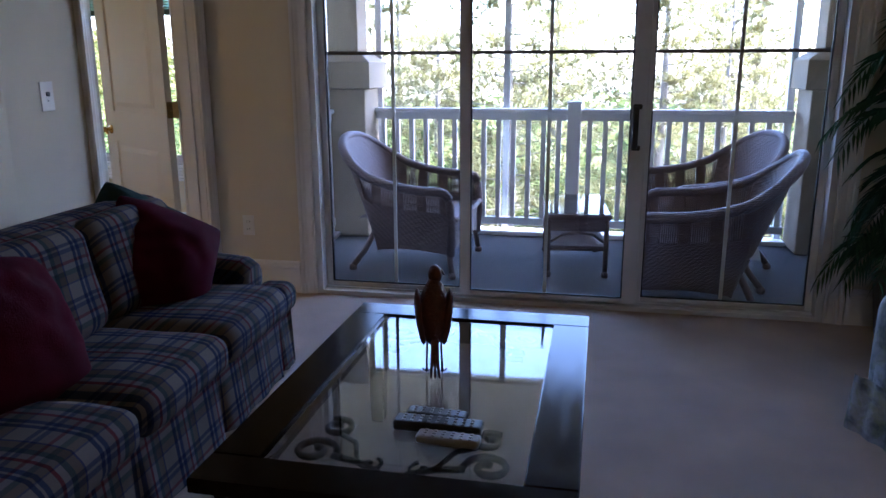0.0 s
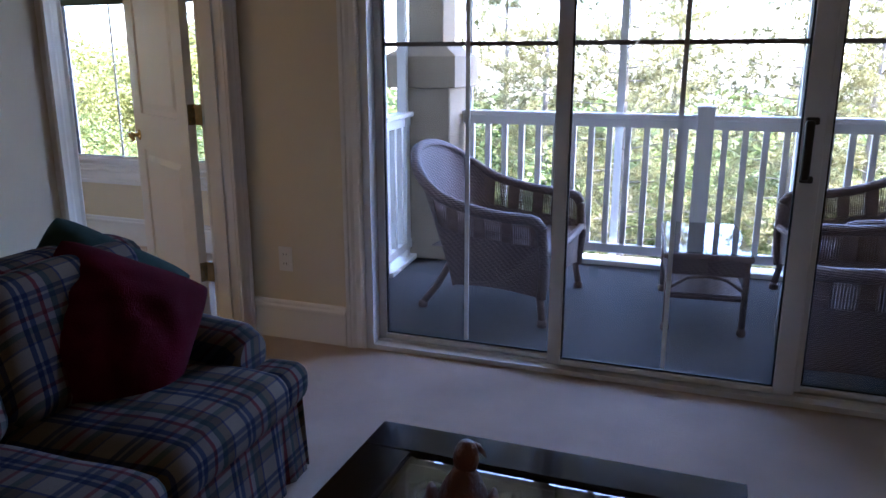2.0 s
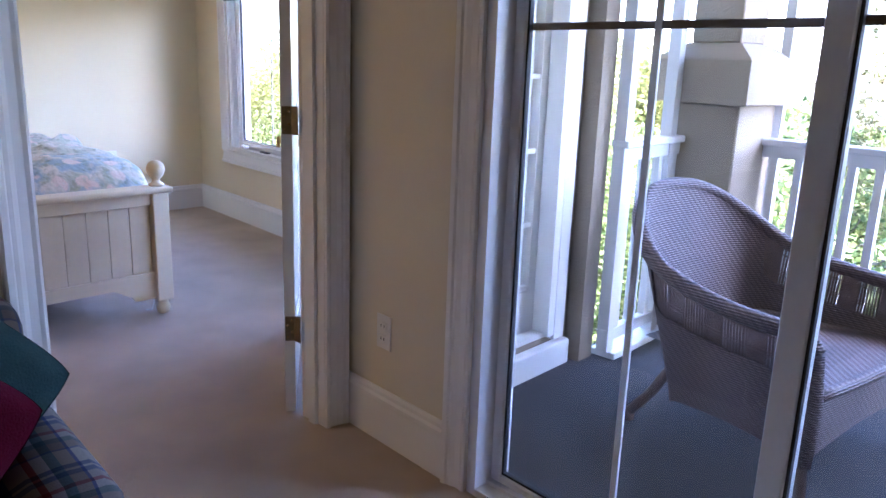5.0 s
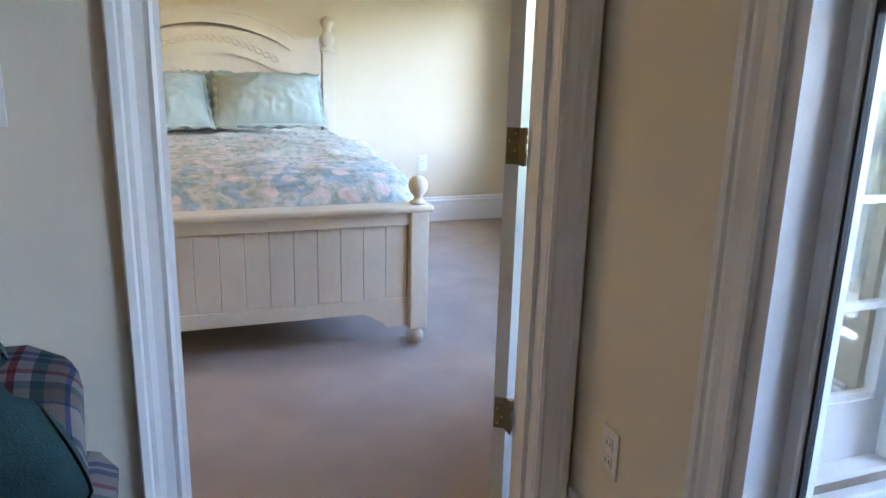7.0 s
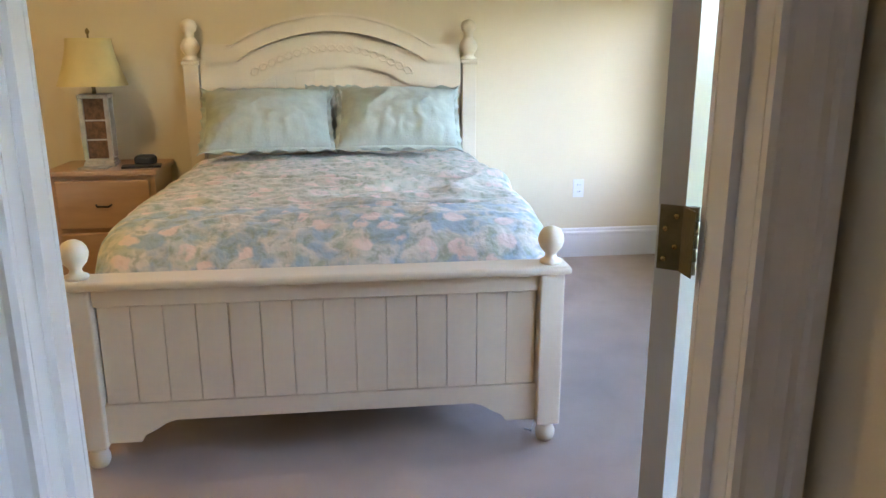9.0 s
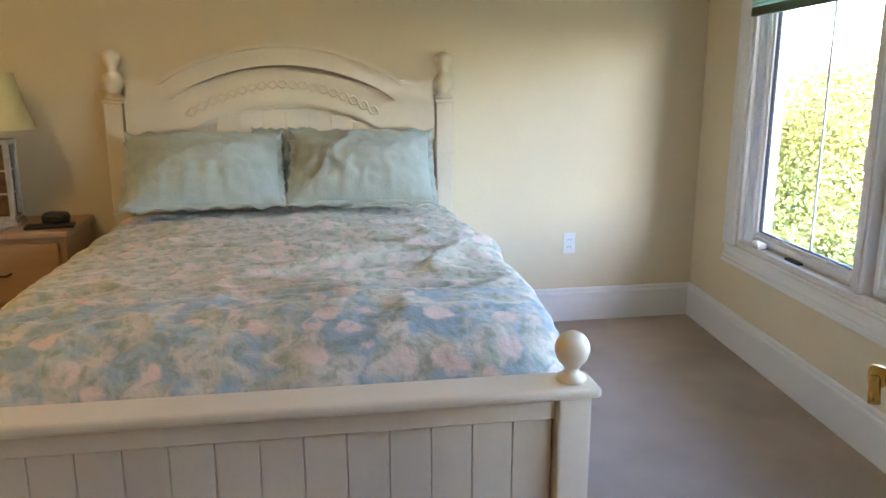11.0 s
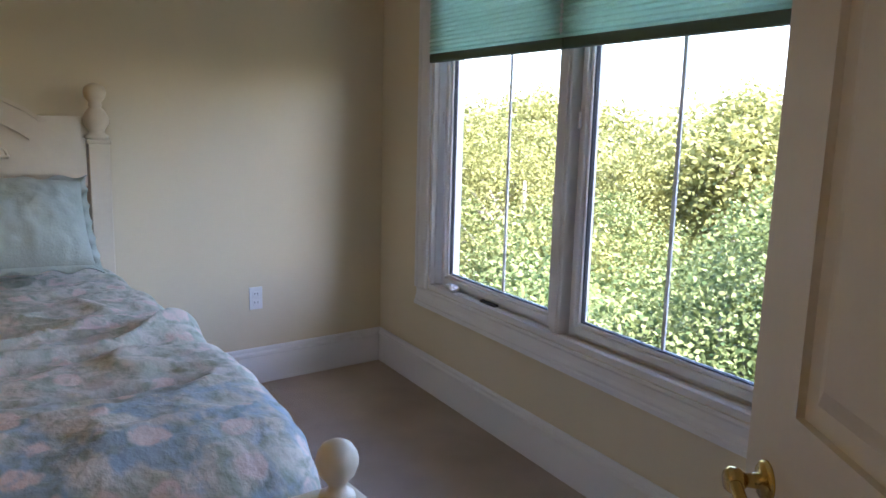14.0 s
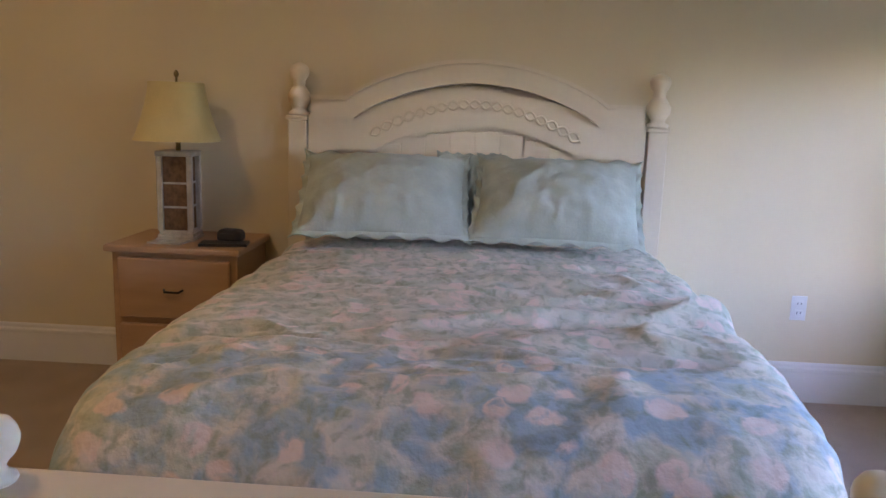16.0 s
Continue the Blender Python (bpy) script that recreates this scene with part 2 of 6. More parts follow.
M_RAIL = surface("white_vinyl_rail", (0.74, 0.75, 0.76), 0.5, 0.06, 4.0, 0.05, 60)
M_ALU = surface("white_aluminium", (0.72, 0.73, 0.74), 0.4, 0.06, 4.0, 0.03, 60)
M_DARK_ALU = surface("bronze_muntin", (0.16, 0.14, 0.12), 0.5, 0.1, 4.0, 0.03, 60)
M_BLACK = surface("black_plastic", (0.02, 0.02, 0.022), 0.4, 0.15, 9.0, 0.1, 200)
M_GASKET = surface("black_rubber_gasket", (0.015, 0.015, 0.015), 0.7, 0.1, 9.0, 0.05, 200)
M_BRASS = surface("polished_brass", (0.72, 0.50, 0.17), 0.22, 0.15, 9.0, 0.05, 200, metal=1.0)
M_HINGE = surface("antique_brass_hinge", (0.33, 0.26, 0.13), 0.35, 0.2, 30.0, 0.1, 200, metal=1.0)
M_PLATE = surface("white_wall_plate", (0.80, 0.79, 0.76), 0.35, 0.04, 9.0, 0.02, 200)
M_SLOT = surface("dark_socket_slot", (0.03, 0.03, 0.03), 0.6, 0.1, 9.0, 0, 200)
M_PLAID = plaid("plaid_upholstery")
M_MAROON = surface("maroon_velvet", (0.080, 0.002, 0.014), 0.95, 0.25, 9.0, 0.4, 240)
M_TEAL = surface("teal_velvet", (0.036, 0.074, 0.072), 0.95, 0.25, 9.0, 0.4, 240)
M_DARKWOOD = surface("espresso_lacquered_wood", (0.013, 0.008, 0.006), 0.13, 0.3, 6.0, 0.02, 60, stretch=(6, 1, 6))
for m_dull, level in ((M_DARKWOOD, 0.12), (M_MAROON, 0.1), (M_TEAL, 0.1)):
    m_dull.node_tree.nodes["Principled BSDF"].inputs["Specular IOR Level"].default_value = level
M_IRON = surface("black_wrought_iron", (0.02, 0.018, 0.016), 0.5, 0.2, 30.0, 0.3, 150, metal=0.6)
M_GLASS = pane_glass("window_glass", (0.97, 0.98, 0.98))
M_TABLEGLASS = pane_glass("bevelled_table_glass", (0.66, 0.67, 0.66))
M_BIRD = surface("rust_brown_carved_wood", (0.14, 0.035, 0.018), 0.5, 0.4, 25.0, 0.5, 90, second=(0.06, 0.018, 0.012))
M_SILVER = surface("silver_plastic", (0.24, 0.24, 0.25), 0.35, 0.1, 9.0, 0.03, 200)
M_BUTTON = surface("grey_rubber_button", (0.28, 0.28, 0.30), 0.6, 0.1, 9.0, 0.03, 200)
M_BED = surface("cream_painted_wood", (0.80, 0.70, 0.52), 0.38, 0.06, 3.0, 0.05, 50, stretch=(1, 1, 1))
M_COMF = floral("floral_comforter_print", (0.66, 0.60, 0.50), (0.48, 0.50, 0.39), (0.74, 0.60, 0.52), (0.30, 0.41, 0.49), 11.5)
M_HEM = surface("aqua_sheet_cotton", (0.36, 0.58, 0.58), 0.8, 0.1, 8.0, 0.3, 60)
M_SHAM = surface("sage_quilted_cotton", (0.49, 0.55, 0.48), 0.85, 0.10, 14.0, 0.25, 90, sheen=0.1)
M_MATT = surface("white_mattress_ticking", (0.70, 0.70, 0.68), 0.9, 0.1, 8.0, 0.3, 120)
M_PINE = surface("honey_pine_wood", (0.50, 0.315, 0.17), 0.45, 0.08, 3.0, 0.05, 30, stretch=(1, 1, 9))
M_SHADE = surface("cream_linen_shade", (0.72, 0.60, 0.28), 0.85, 0.1, 6.0, 0.4, 200)
M_WHITEWASH = surface("whitewashed_wood", (0.64, 0.58, 0.48), 0.6, 0.25, 14.0, 0.3, 90)
M_BASKET = surface("brown_woven_insert", (0.26, 0.14, 0.07), 0.8, 0.35, 40.0, 0.6, 150)
M_PAPER = surface("magazine_paper", (0.60, 0.57, 0.50), 0.5, 0.25, 25.0, 0.05, 200)
M_SHADE_GREEN = cloth_light("green_pleated_shade", (0.60, 0.76, 0.66), 0.62)
M_GREEN_RAIL = surface("dark_green_shade_rail", (0.10, 0.15, 0.11), 0.5, 0.08, 4.0, 0.05, 200)
M_WICKER = wicker("mauve_brown_wicker", (0.215, 0.150, 0.142))
M_CANE = surface("brown_cane", (0.19, 0.125, 0.105), 0.5, 0.25, 20.0, 0.5, 160)
M_TERRACOTTA = surface("dark_basket_pot", (0.10, 0.06, 0.04), 0.7, 0.3, 14.0, 0.6, 90)
M_PALM = leafy("palm_frond_green", (0.015, 0.05, 0.03), (0.04, 0.10, 0.05), 0.15)
M_FLORALCHAIR = floral("blue_floral_upholstery", (0.30, 0.33, 0.38), (0.08, 0.11, 0.13), (0.28, 0.18, 0.10), (0.16, 0.24, 0.40), 5.0)
M_BARK = surface("grey_bark", (0.33, 0.28, 0.23), 0.9, 0.3, 6.0, 0.8, 30)
M_LEAF_A = leafy("yellow_green_foliage", (0.10, 0.11, 0.028), (0.29, 0.28, 0.085))
M_LEAF_B = leafy("mid_green_foliage", (0.035, 0.065, 0.018), (0.23, 0.26, 0.085))
M_LEAF_P = leafy("pine_needles", (0.13, 0.13, 0.05), (0.30, 0.27, 0.12))
M_GROUND = surface("leaf_litter_ground", (0.15, 0.13, 0.07), 0.95, 0.3, 0.4, 0.6, 6)


# ---- mesh helpers ----
def box(bm, x0, y0, z0, x1, y1, z1, r=0.0, seg=1):
    x0, x1, y0, y1, z0, z1 = min(x0, x1), max(x0, x1), min(y0, y1), max(y0, y1), min(z0, z1), max(z0, z1)
    b = bmesh.new() if r else bm
    v = [b.verts.new(p) for p in ((x0, y0, z0), (x1, y0, z0), (x1, y1, z0), (x0, y1, z0), (x0, y0, z1), (x1, y0, z1), (x1, y1, z1), (x0, y1, z1))]
    for f in ((3, 2, 1, 0), (4, 5, 6, 7), (0, 1, 5, 4), (1, 2, 6, 5), (2, 3, 7, 6), (3, 0, 4, 7)):
        b.faces.new([v[i] for i in f])
    if r:
        bmesh.ops.bevel(b, geom=b.edges[:], offset=r, segments=seg, affect="EDGES", profile=0.5)
        merge(bm, b)
    return bm


def merge(bm, b, m=None):
    """Puts the geometry of b into bm."""
    if m is not None:
        b.transform(m)
    vs = {v: bm.verts.new(v.co) for v in b.verts}
    for f in b.faces:
        try:
            bm.faces.new([vs[v] for v in f.verts]).smooth = f.smooth
        except ValueError:
            pass
    b.free()


def lathe(bm, profile, center=(0, 0, 0), seg=20):
    """Turned shape from (radius, height) pairs."""
    rings = []
    for r, z in profile:
        rings.append([bm.verts.new((center[0] + r * math.cos(2 * math.pi * i / seg), center[1] + r * math.sin(2 * math.pi * i / seg), center[2] + z)) for i in range(seg)])
    for a, b in zip(rings, rings[1:]):
        for i in range(seg):
            bm.faces.new((a[i], a[(i + 1) % seg], b[(i + 1) % seg], b[i])).smooth = True
    bm.faces.new(rings[0][::-1])
    bm.faces.new(rings[-1])
    return bm


def tube(bm, pts, r, seg=8, taper=None):
    """A round bar along points."""
    pts = [Vector(p) for p in pts]
    rings = []
    up = Vector((0, 0, 1))
    for i, p in enumerate(pts):
        d = (pts[min(i + 1, len(pts) - 1)] - pts[max(i - 1, 0)]).normalized()
        a = d.cross(up if abs(d.z) < 0.95 else Vector((1, 0, 0))).normalized()
        b = a.cross(d)
        rad = r if taper is None else r + (taper - r) * i / (len(pts) - 1)
        rings.append([bm.verts.new(p + rad * (math.cos(2 * math.pi * k / seg) * a + math.sin(2 * math.pi * k / seg) * b)) for k in range(seg)])
    for a, b in zip(rings, rings[1:]):
        for i in range(seg):
            bm.faces.new((a[i], a[(i + 1) % seg], b[(i + 1) % seg], b[i])).smooth = True
    bm.faces.new(rings[0])
    bm.faces.new(rings[-1][::-1])
    return bm


def prism(bm, outline, m):
    """A solid between the flat outline at 0 and at 1 of the third axis, laid by m."""
    a = [bm.verts.new(m @ Vector((x, y, 0))) for x, y in outline]
    b = [bm.verts.new(m @ Vector((x, y, 1))) for x, y in outline]
    n = len(outline)
    for i in range(n):
        bm.faces.new((a[i], a[(i + 1) % n], b[(i + 1) % n], b[i]))
    bm.faces.new(a[::-1])
    bm.faces.new(b)
    return bm


def along(p0, p1, out):
    """The pose whose x goes out of the wall, whose y is across, whose z runs from p0 to p1."""
    p0, p1, out = Vector(p0), Vector(p1), Vector(out).normalized()
    d = p1 - p0
    side = d.normalized().cross(out)
    m = Matrix((out, side, d)).transposed().to_4x4()
    m.translation = p0
    return m


def sheet(bm, nu, nv, fn, smooth=True, close=False):
    """A grid of points fn(u, v), u and v from 0 to 1."""
    g = [[bm.verts.new(fn(i / nu, j / nv)) for j in range(nv + 1)] for i in range(nu + 1)]
    for i in range(nu):
        for j in range(nv):
            bm.faces.new((g[i][j], g[i + 1][j], g[i + 1][j + 1], g[i][j + 1])).smooth = smooth
    return bm


def pillow_mesh(w, h, t, flange=0.0, nu=26, nv=18, seed=0.0, pinch=0.26, slump=0.0):
    """A stuffed cushion lying flat, w by h, t thick, with puckered edges and, if wanted, a flat wavy flange."""
    bm = bmesh.new()
    for side in (1, -1):
        def fn(u, v):
            a, b = 2 * u - 1, 2 * v - 1
            k = (max(0.0, 1 - abs(a) ** 2.4) * max(0.0, 1 - abs(b) ** 2.4)) ** 0.68
            x = a * w / 2 * (1 - pinch * (1 - abs(a) ** 2) * 0 - pinch * 0.5 * (1 - b * b) * abs(a) ** 3 * 0.6)
            y = b * h / 2 * (1 - pinch * 0.5 * (1 - a * a) * abs(b) ** 3)
            z = side * (t / 2 * k + 0.016 * k * noise.noise(Vector((a * 3 + seed, b * 3, side * 2))) + 0.006 * (1 - k) * math.sin(a * 17 + 3 * b + seed) * k + 0.004)
            if slump:
                # stuffing sinks to the lower edge; creases run up from it
                low = max(0.0, -b)
                z += side * slump * k * (0.022 * math.sin(max(0.0, 0.6 - b)) + 0.011 * low * math.sin(a * 21 + 5 * noise.noise(Vector((a * 4, b * 3, seed)))) + 0.007 * noise.noise(Vector((a * 9 + seed, b * 7, 3.0))))
            return (x, y, z)
        sheet(bm, nu, nv, fn)
    if flange:
        n = 160
        ring = []
        for i in range(n):
            s = 4 * i / n
            k, f = int(s), 2 * (s - int(s)) - 1
            a, b = ((f, -1), (1, f), (-f, 1), (-1, -f))[k]
            wob = 0.35 * abs(math.sin(i * 0.47)) * flange
            nx, ny = ((0, -1), (1, 0), (0, 1), (-1, 0))[k]
            sx = 1 - pinch * 0.3 * (1 - b * b) * abs(a) ** 3
            sy = 1 - pinch * 0.5 * (1 - a * a) * abs(b) ** 3
            inner = Vector((a * w / 2 * 0.985 * sx, b * h / 2 * 0.985 * sy, 0))
            outer = Vector((a * (w / 2 * sx + flange) + nx * -wob, b * (h / 2 * sy + flange) + ny * -wob, 0.010 * math.sin(i * 0.9)))
            ring.append([bm.verts.new(inner + Vector((0, 0, dz))) for dz in (0.004, -0.004)] + [bm.verts.new(outer + Vector((0, 0, dz))) for dz in (0.003, -0.003)])
        for i in range(n):
            p, q = ring[i], ring[(i + 1) % n]
            bm.faces.new((p[0], p[2], q[2], q[0])).smooth = True
            bm.faces.new((p[1], q[1], q[3], p[3])).smooth = True
            bm.faces.new((p[2], p[3], q[3], q[2]))
    return bm


def cushion_mesh(x0, y0, z0, x1, y1, z1, r=0.05, puff=0.025, n=14, seed=0):
    """An upholstery cushion: a soft box with crowned top and rolled edges."""
    bm = bmesh.new()
    cx, cy, cz, hx, hy, hz = (x0 + x1) / 2, (y0 + y1) / 2, (z0 + z1) / 2, (x1 - x0) / 2, (y1 - y0) / 2, (z1 - z0) / 2
    b = bmesh.new()
    bmesh.ops.create_cube(b, size=2)
    bmesh.ops.subdivide_edges(b, edges=b.edges[:], cuts=n, use_grid_fill=True)
    for v in b.verts:
        p = v.co.copy()
        q = Vector((p.x * hx, p.y * hy, p.z * hz))
        core = Vector((max(-hx + r, min(hx - r, q.x)), max(-hy + r, min(hy - r, q.y)), max(-hz + r, min(hz - r, q.z))))
        d = q - core
        if d.length > 0:
            q = core + d.normalized() * min(r, d.length) if d.length > r else core + d
        k = (1 - p.x ** 4) * (1 - p.y ** 4)
        if p.z > 0:
            q.z += puff * k * p.z
        q += 0.006 * noise.noise_vector(Vector((q.x * 6 + seed, q.y * 6, q.z * 6)))
        v.co = q + Vector((cx, cy, cz))
    for f in b.faces:
        f.smooth = True
    merge(bm, b)
    return bm


def part(name, bm, material, parent=None, label="", at=None):
    """Links a bmesh as one mesh object under a thing or under a part."""
    bmesh.ops.recalc_face_normals(bm, faces=bm.faces[:])
    me = bpy.data.meshes.new(name)
    bm.to_mesh(me)
    bm.free()
    me.materials.append(material)
    ob = new(name, me)
    if parent is not None:
        ob.parent = parent
    if at is not None:
        ob.matrix_basis = at
    if label:
        ob["label"] = label
    return ob


def twin(ob, at, parent=None):
    """Another object on the same mesh."""
    o = new(ob.name.split(".")[0], ob.data)
    o.parent = parent if parent is not None else ob.parent
    o.matrix_basis = at
    return o


def thing(name, at, label, category, group="", kind=""):
    e = new(name)
    e.empty_display_size = 0.1
    e.matrix_basis = at
    return tagged(e, label, category, group, kind)


def one(name, bm, material, label, category, kind="structure", group=""):
    return tagged(part(name, bm, material), label, category, group, kind)


def bx(*a, **k):
    return box(bmesh.new(), *a, **k)


# ---- plan ----
CEIL_Z = 2.62
WEST_T = 0.115           # wall between living room and bedroom
BED_X, BED_N, BED_S = -3.80, 1.65, -3.30
DECK_Z = -0.15
DOOR_S, DOOR_N = -0.932, -0.105
SL_W, SL_E, SL_H = 0.60, 3.29, 2.06
WIN_W, WIN_E, WIN_B, WIN_T = -3.255, -0.30, 0.525, 2.14
# living room stretched east and south so less light bounces back
LIV_E, LIV_S = 6.4, -9.6
GROUND_Z = -7.0


BEND_Y = -1.45
# the wall with the sliding door and the balcony behind it swing a few degrees from the corner by the bedroom door
NORTH_TURN = Matrix.Rotation(radians(-5.2), 4, "Z")
NORTH_SLOPE = math.tan(radians(5.2))
# the window wall swings a few degrees inward from the corner behind the bed
WINDOW_TURN = Matrix.Translation((BED_X, BED_N, 0)) @ Matrix.Rotation(radians(-6.9), 4, "Z") @ Matrix.Translation((-BED_X, -BED_N, 0))


def skew(bm):
    """The wall with the bedroom door swings a few degrees westward from the door's north jamb to a bend beyond the door."""
    for v in bm.verts:
        v.co.x -= 0.115 * max(0.0, min(DOOR_N - BEND_Y, DOOR_N - v.co.y))
    return bm


def north(ob):
    """Lays an object along the turned north wall."""
    ob.matrix_basis = NORTH_TURN @ ob.matrix_basis
    return ob


def beyond(x, y, z=0.0, turn=0.0):
    """A place on the balcony, which follows the turned north wall."""
    return pose(x, y - NORTH_SLOPE * x, z, 0, 0, turn)


def aslant(bm):
    """Slants a mesh along the turned north wall, keeping its ends square to the balcony."""
    for v in bm.verts:
        v.co.y -= NORTH_SLOPE * v.co.x
    return bm


def slab(z0, z1):
    """The living room's floor or ceiling, cut along the turned north wall."""
    plan = [(-0.15, LIV_S), (LIV_E, LIV_S), (LIV_E, -NORTH_SLOPE * LIV_E), (-0.15, 0.015)]
    return prism(bmesh.new(), plan, Matrix.Translation((0, 0, z0)) @ Matrix.Diagonal((1, 1, z1 - z0, 1)))


def wall(name, boxes, material=None, label="unseen cream painted plaster wall closing the room"):
    bm = bmesh.new()
    for b in boxes:
        box(bm, *b)
    if name == "wall_bed_window":
        bm.transform(WINDOW_TURN)
    if name == "wall_north":
        bm.transform(NORTH_TURN)
    return one(name, skew(bm) if name == "wall_west" else bm, material or M_WALL, label, "wall")


one("floor_living", slab(-0.25, 0.0), M_CARPET, "beige wall-to-wall carpet of the living room", "floor")
one("floor_bedroom", bx(BED_X, BED_S, -0.25, -0.1501, BED_N, 0.0), M_CARPET, "beige wall-to-wall carpet of the bedroom", "floor")
one("ceiling_living", slab(CEIL_Z, CEIL_Z + 0.2), M_CEIL, "plain off-white living room ceiling", "ceiling")
one("ceiling_bedroom", bx(BED_X, BED_S, CEIL_Z, -0.1501, BED_N, CEIL_Z + 0.2), M_CEIL, "plain off-white bedroom ceiling", "ceiling")
wall("wall_west", [(-WEST_T, LIV_S, 0, 0, BEND_Y, CEIL_Z), (-WEST_T, BEND_Y, 0, 0, DOOR_S - 0.02, CEIL_Z), (-WEST_T, DOOR_S - 0.02, 2.07, 0, DOOR_N + 0.02, CEIL_Z), (-WEST_T, DOOR_N + 0.02, 0, 0, 0.0, CEIL_Z)],
     label="cream painted wall between living room and bedroom")
wall("wall_north", [(-WEST_T, 0.0, -0.25, SL_W, 0.15, CEIL_Z + 0.2), (SL_W, 0.0, SL_H, SL_E, 0.15, CEIL_Z + 0.2), (SL_E, 0.0, -0.25, LIV_E + 0.1, 0.15, CEIL_Z + 0.2), (SL_W, 0.0, -0.25, SL_E, 0.15, -0.02)],
     label="cream painted wall round the sliding glass door")
# unseen closing walls, pushed far out to cut bounced light
wall("wall_east", [(LIV_E, LIV_S, -0.25, LIV_E + 0.15, 0.15, CEIL_Z + 0.2)])
wall("wall_south", [(-WEST_T, LIV_S - 0.15, -0.25, LIV_E + 0.15, LIV_S, CEIL_Z + 0.2)])
wall("wall_bed_head", [(BED_X - 0.15, BED_S - 0.15, -0.25, BED_X, BED_N + 0.17, CEIL_Z + 0.2)], M_WALL_BED, label="warm cream painted wall behind the bed")
wall("wall_bed_south", [(BED_X, BED_S - 0.15, -0.25, -WEST_T, BED_S, CEIL_Z + 0.2)], M_WALL_BED)
wall("wall_bed_window", [(BED_X, BED_N, -0.25, WIN_W, BED_N + 0.17, CEIL_Z + 0.2), (WIN_W, BED_N, WIN_T, WIN_E, BED_N + 0.17, CEIL_Z + 0.2), (WIN_W, BED_N, -0.25, WIN_E, BED_N + 0.17, WIN_B),
                         (WIN_E, BED_N, -0.25, -0.16, BED_N + 0.17, CEIL_Z + 0.2)], M_WALL_BED, label="cream painted wall round the bedroom window")
# balcony side of the bedroom, with the door opening in it and a short return
BD_S, BD_N, BD_T = 0.36, 1.25, 2.0
wall("wall_balcony_west", [(-0.15, 0.15, DECK_Z, 0.0, BD_S, CEIL_Z + 0.2), (-0.15, BD_S, BD_T, 0.0, BD_N, CEIL_Z + 0.2), (-0.15, BD_N, DECK_Z, 0.0, 1.50, CEIL_Z + 0.2), (0.0, 1.385, DECK_Z, 0.085, 1.50, 2.40), (-0.15, BD_S, DECK_Z, 0.0, BD_N, 0.0),
                           (-0.24, 1.36, -0.25, -0.15, 1.50, CEIL_Z + 0.2)],
     M_STUCCO, "tan stucco outer wall at the end of the balcony")
one("building_base", bx(BED_X - 0.15, LIV_S - 0.15, GROUND_Z, LIV_E + 0.15, 0.15, -0.2501), M_SIDING, "rendered lower storeys of the building", "building")
one("building_base_bedroom", bx(BED_X - 0.15, 0.1501, GROUND_Z, -0.5, BED_N + 0.17, -0.2501), M_SIDING, "rendered lower storeys below the bedroom", "building")
one("building_base_balcony", bx(-0.12, 0.1501, GROUND_Z, 4.45, 2.55, -0.40), M_SIDING, "rendered lower storeys below the balcony", "building")
one("roof", bx(BED_X - 0.5, LIV_S - 0.5, CEIL_Z + 0.2001, LIV_E + 0.5, 3.0, CEIL_Z + 0.5), M_SIDING, "flat plain roof slab over the rooms", "roof")
one("ground", sheet(bmesh.new(), 40, 40, lambda u, v: ((u - 0.5) * 1600, (v - 0.5) * 1600, GROUND_Z)), M_GROUND, "woodland ground of grass and leaf litter", "ground")


def baseboard(p0, p1, out, h=0.185):
    """Tall skirting with a moulded top."""
    bm = bmesh.new()
    prof = [(0, 0), (0.016, 0), (0.016, h - 0.045), (0.020, h - 0.040), (0.020, h - 0.028), (0.013, h - 0.020), (0.012, h - 0.008), (0.006, h), (0, h)]
    prism(bm, [(x, -y) for x, y in prof] if Vector(p1 - p0).normalized().cross(Vector(out)).z < 0 else prof, along(p0, p1, out))
    return one("baseboard", bm, M_TRIM, "tall white moulded baseboard", "baseboard")


def casing_leg(bm, p0, p1, out, inward, w=0.088):
    """A moulded casing board from p0 to p1 at the opening's edge; inward points into the opening."""
    prof = [(0, 0), (0.012, 0), (0.016, 0.008), (0.012, 0.018), (0.014, w * 0.45), (0.020, w * 0.6), (0.020, w * 0.72), (0.026, w * 0.78), (0.028, w * 0.95), (0.020, w), (0, w)]
    m = along(p0, p1, out)
    side = (m.to_3x3() @ Vector((0, 1, 0)))
    s = -1 if side.dot(Vector(inward)) > 0 else 1
    prism(bm, [(x, s * y) for x, y in prof], m)


V = Vector
north(baseboard(V((0.0, 0.0, 0)), V((SL_W - 0.095, 0.0, 0)), (0, -1, 0)))
north(baseboard(V((SL_E + 0.095, 0.0, 0)), V((LIV_E, 0.0, 0)), (0, -1, 0)))
BEND_X = -0.115 * (DOOR_N - BEND_Y)
baseboard(V((BEND_X, LIV_S, 0)), V((BEND_X, BEND_Y, 0)), (1, 0, 0))
baseboard(V((BEND_X, BEND_Y, 0)), V((-0.115 * (DOOR_N - DOOR_S + 0.1), DOOR_S - 0.1, 0)), (0.9935, -0.1143, 0))
baseboard(V((BED_X, BED_S, 0)), V((BED_X, BED_N, 0)), (1, 0, 0), 0.19)
baseboard(WINDOW_TURN @ V((BED_X + 0.016, BED_N, 0)), WINDOW_TURN @ V((-0.2, BED_N, 0)), WINDOW_TURN.to_3x3() @ V((0, -1, 0)), 0.19)
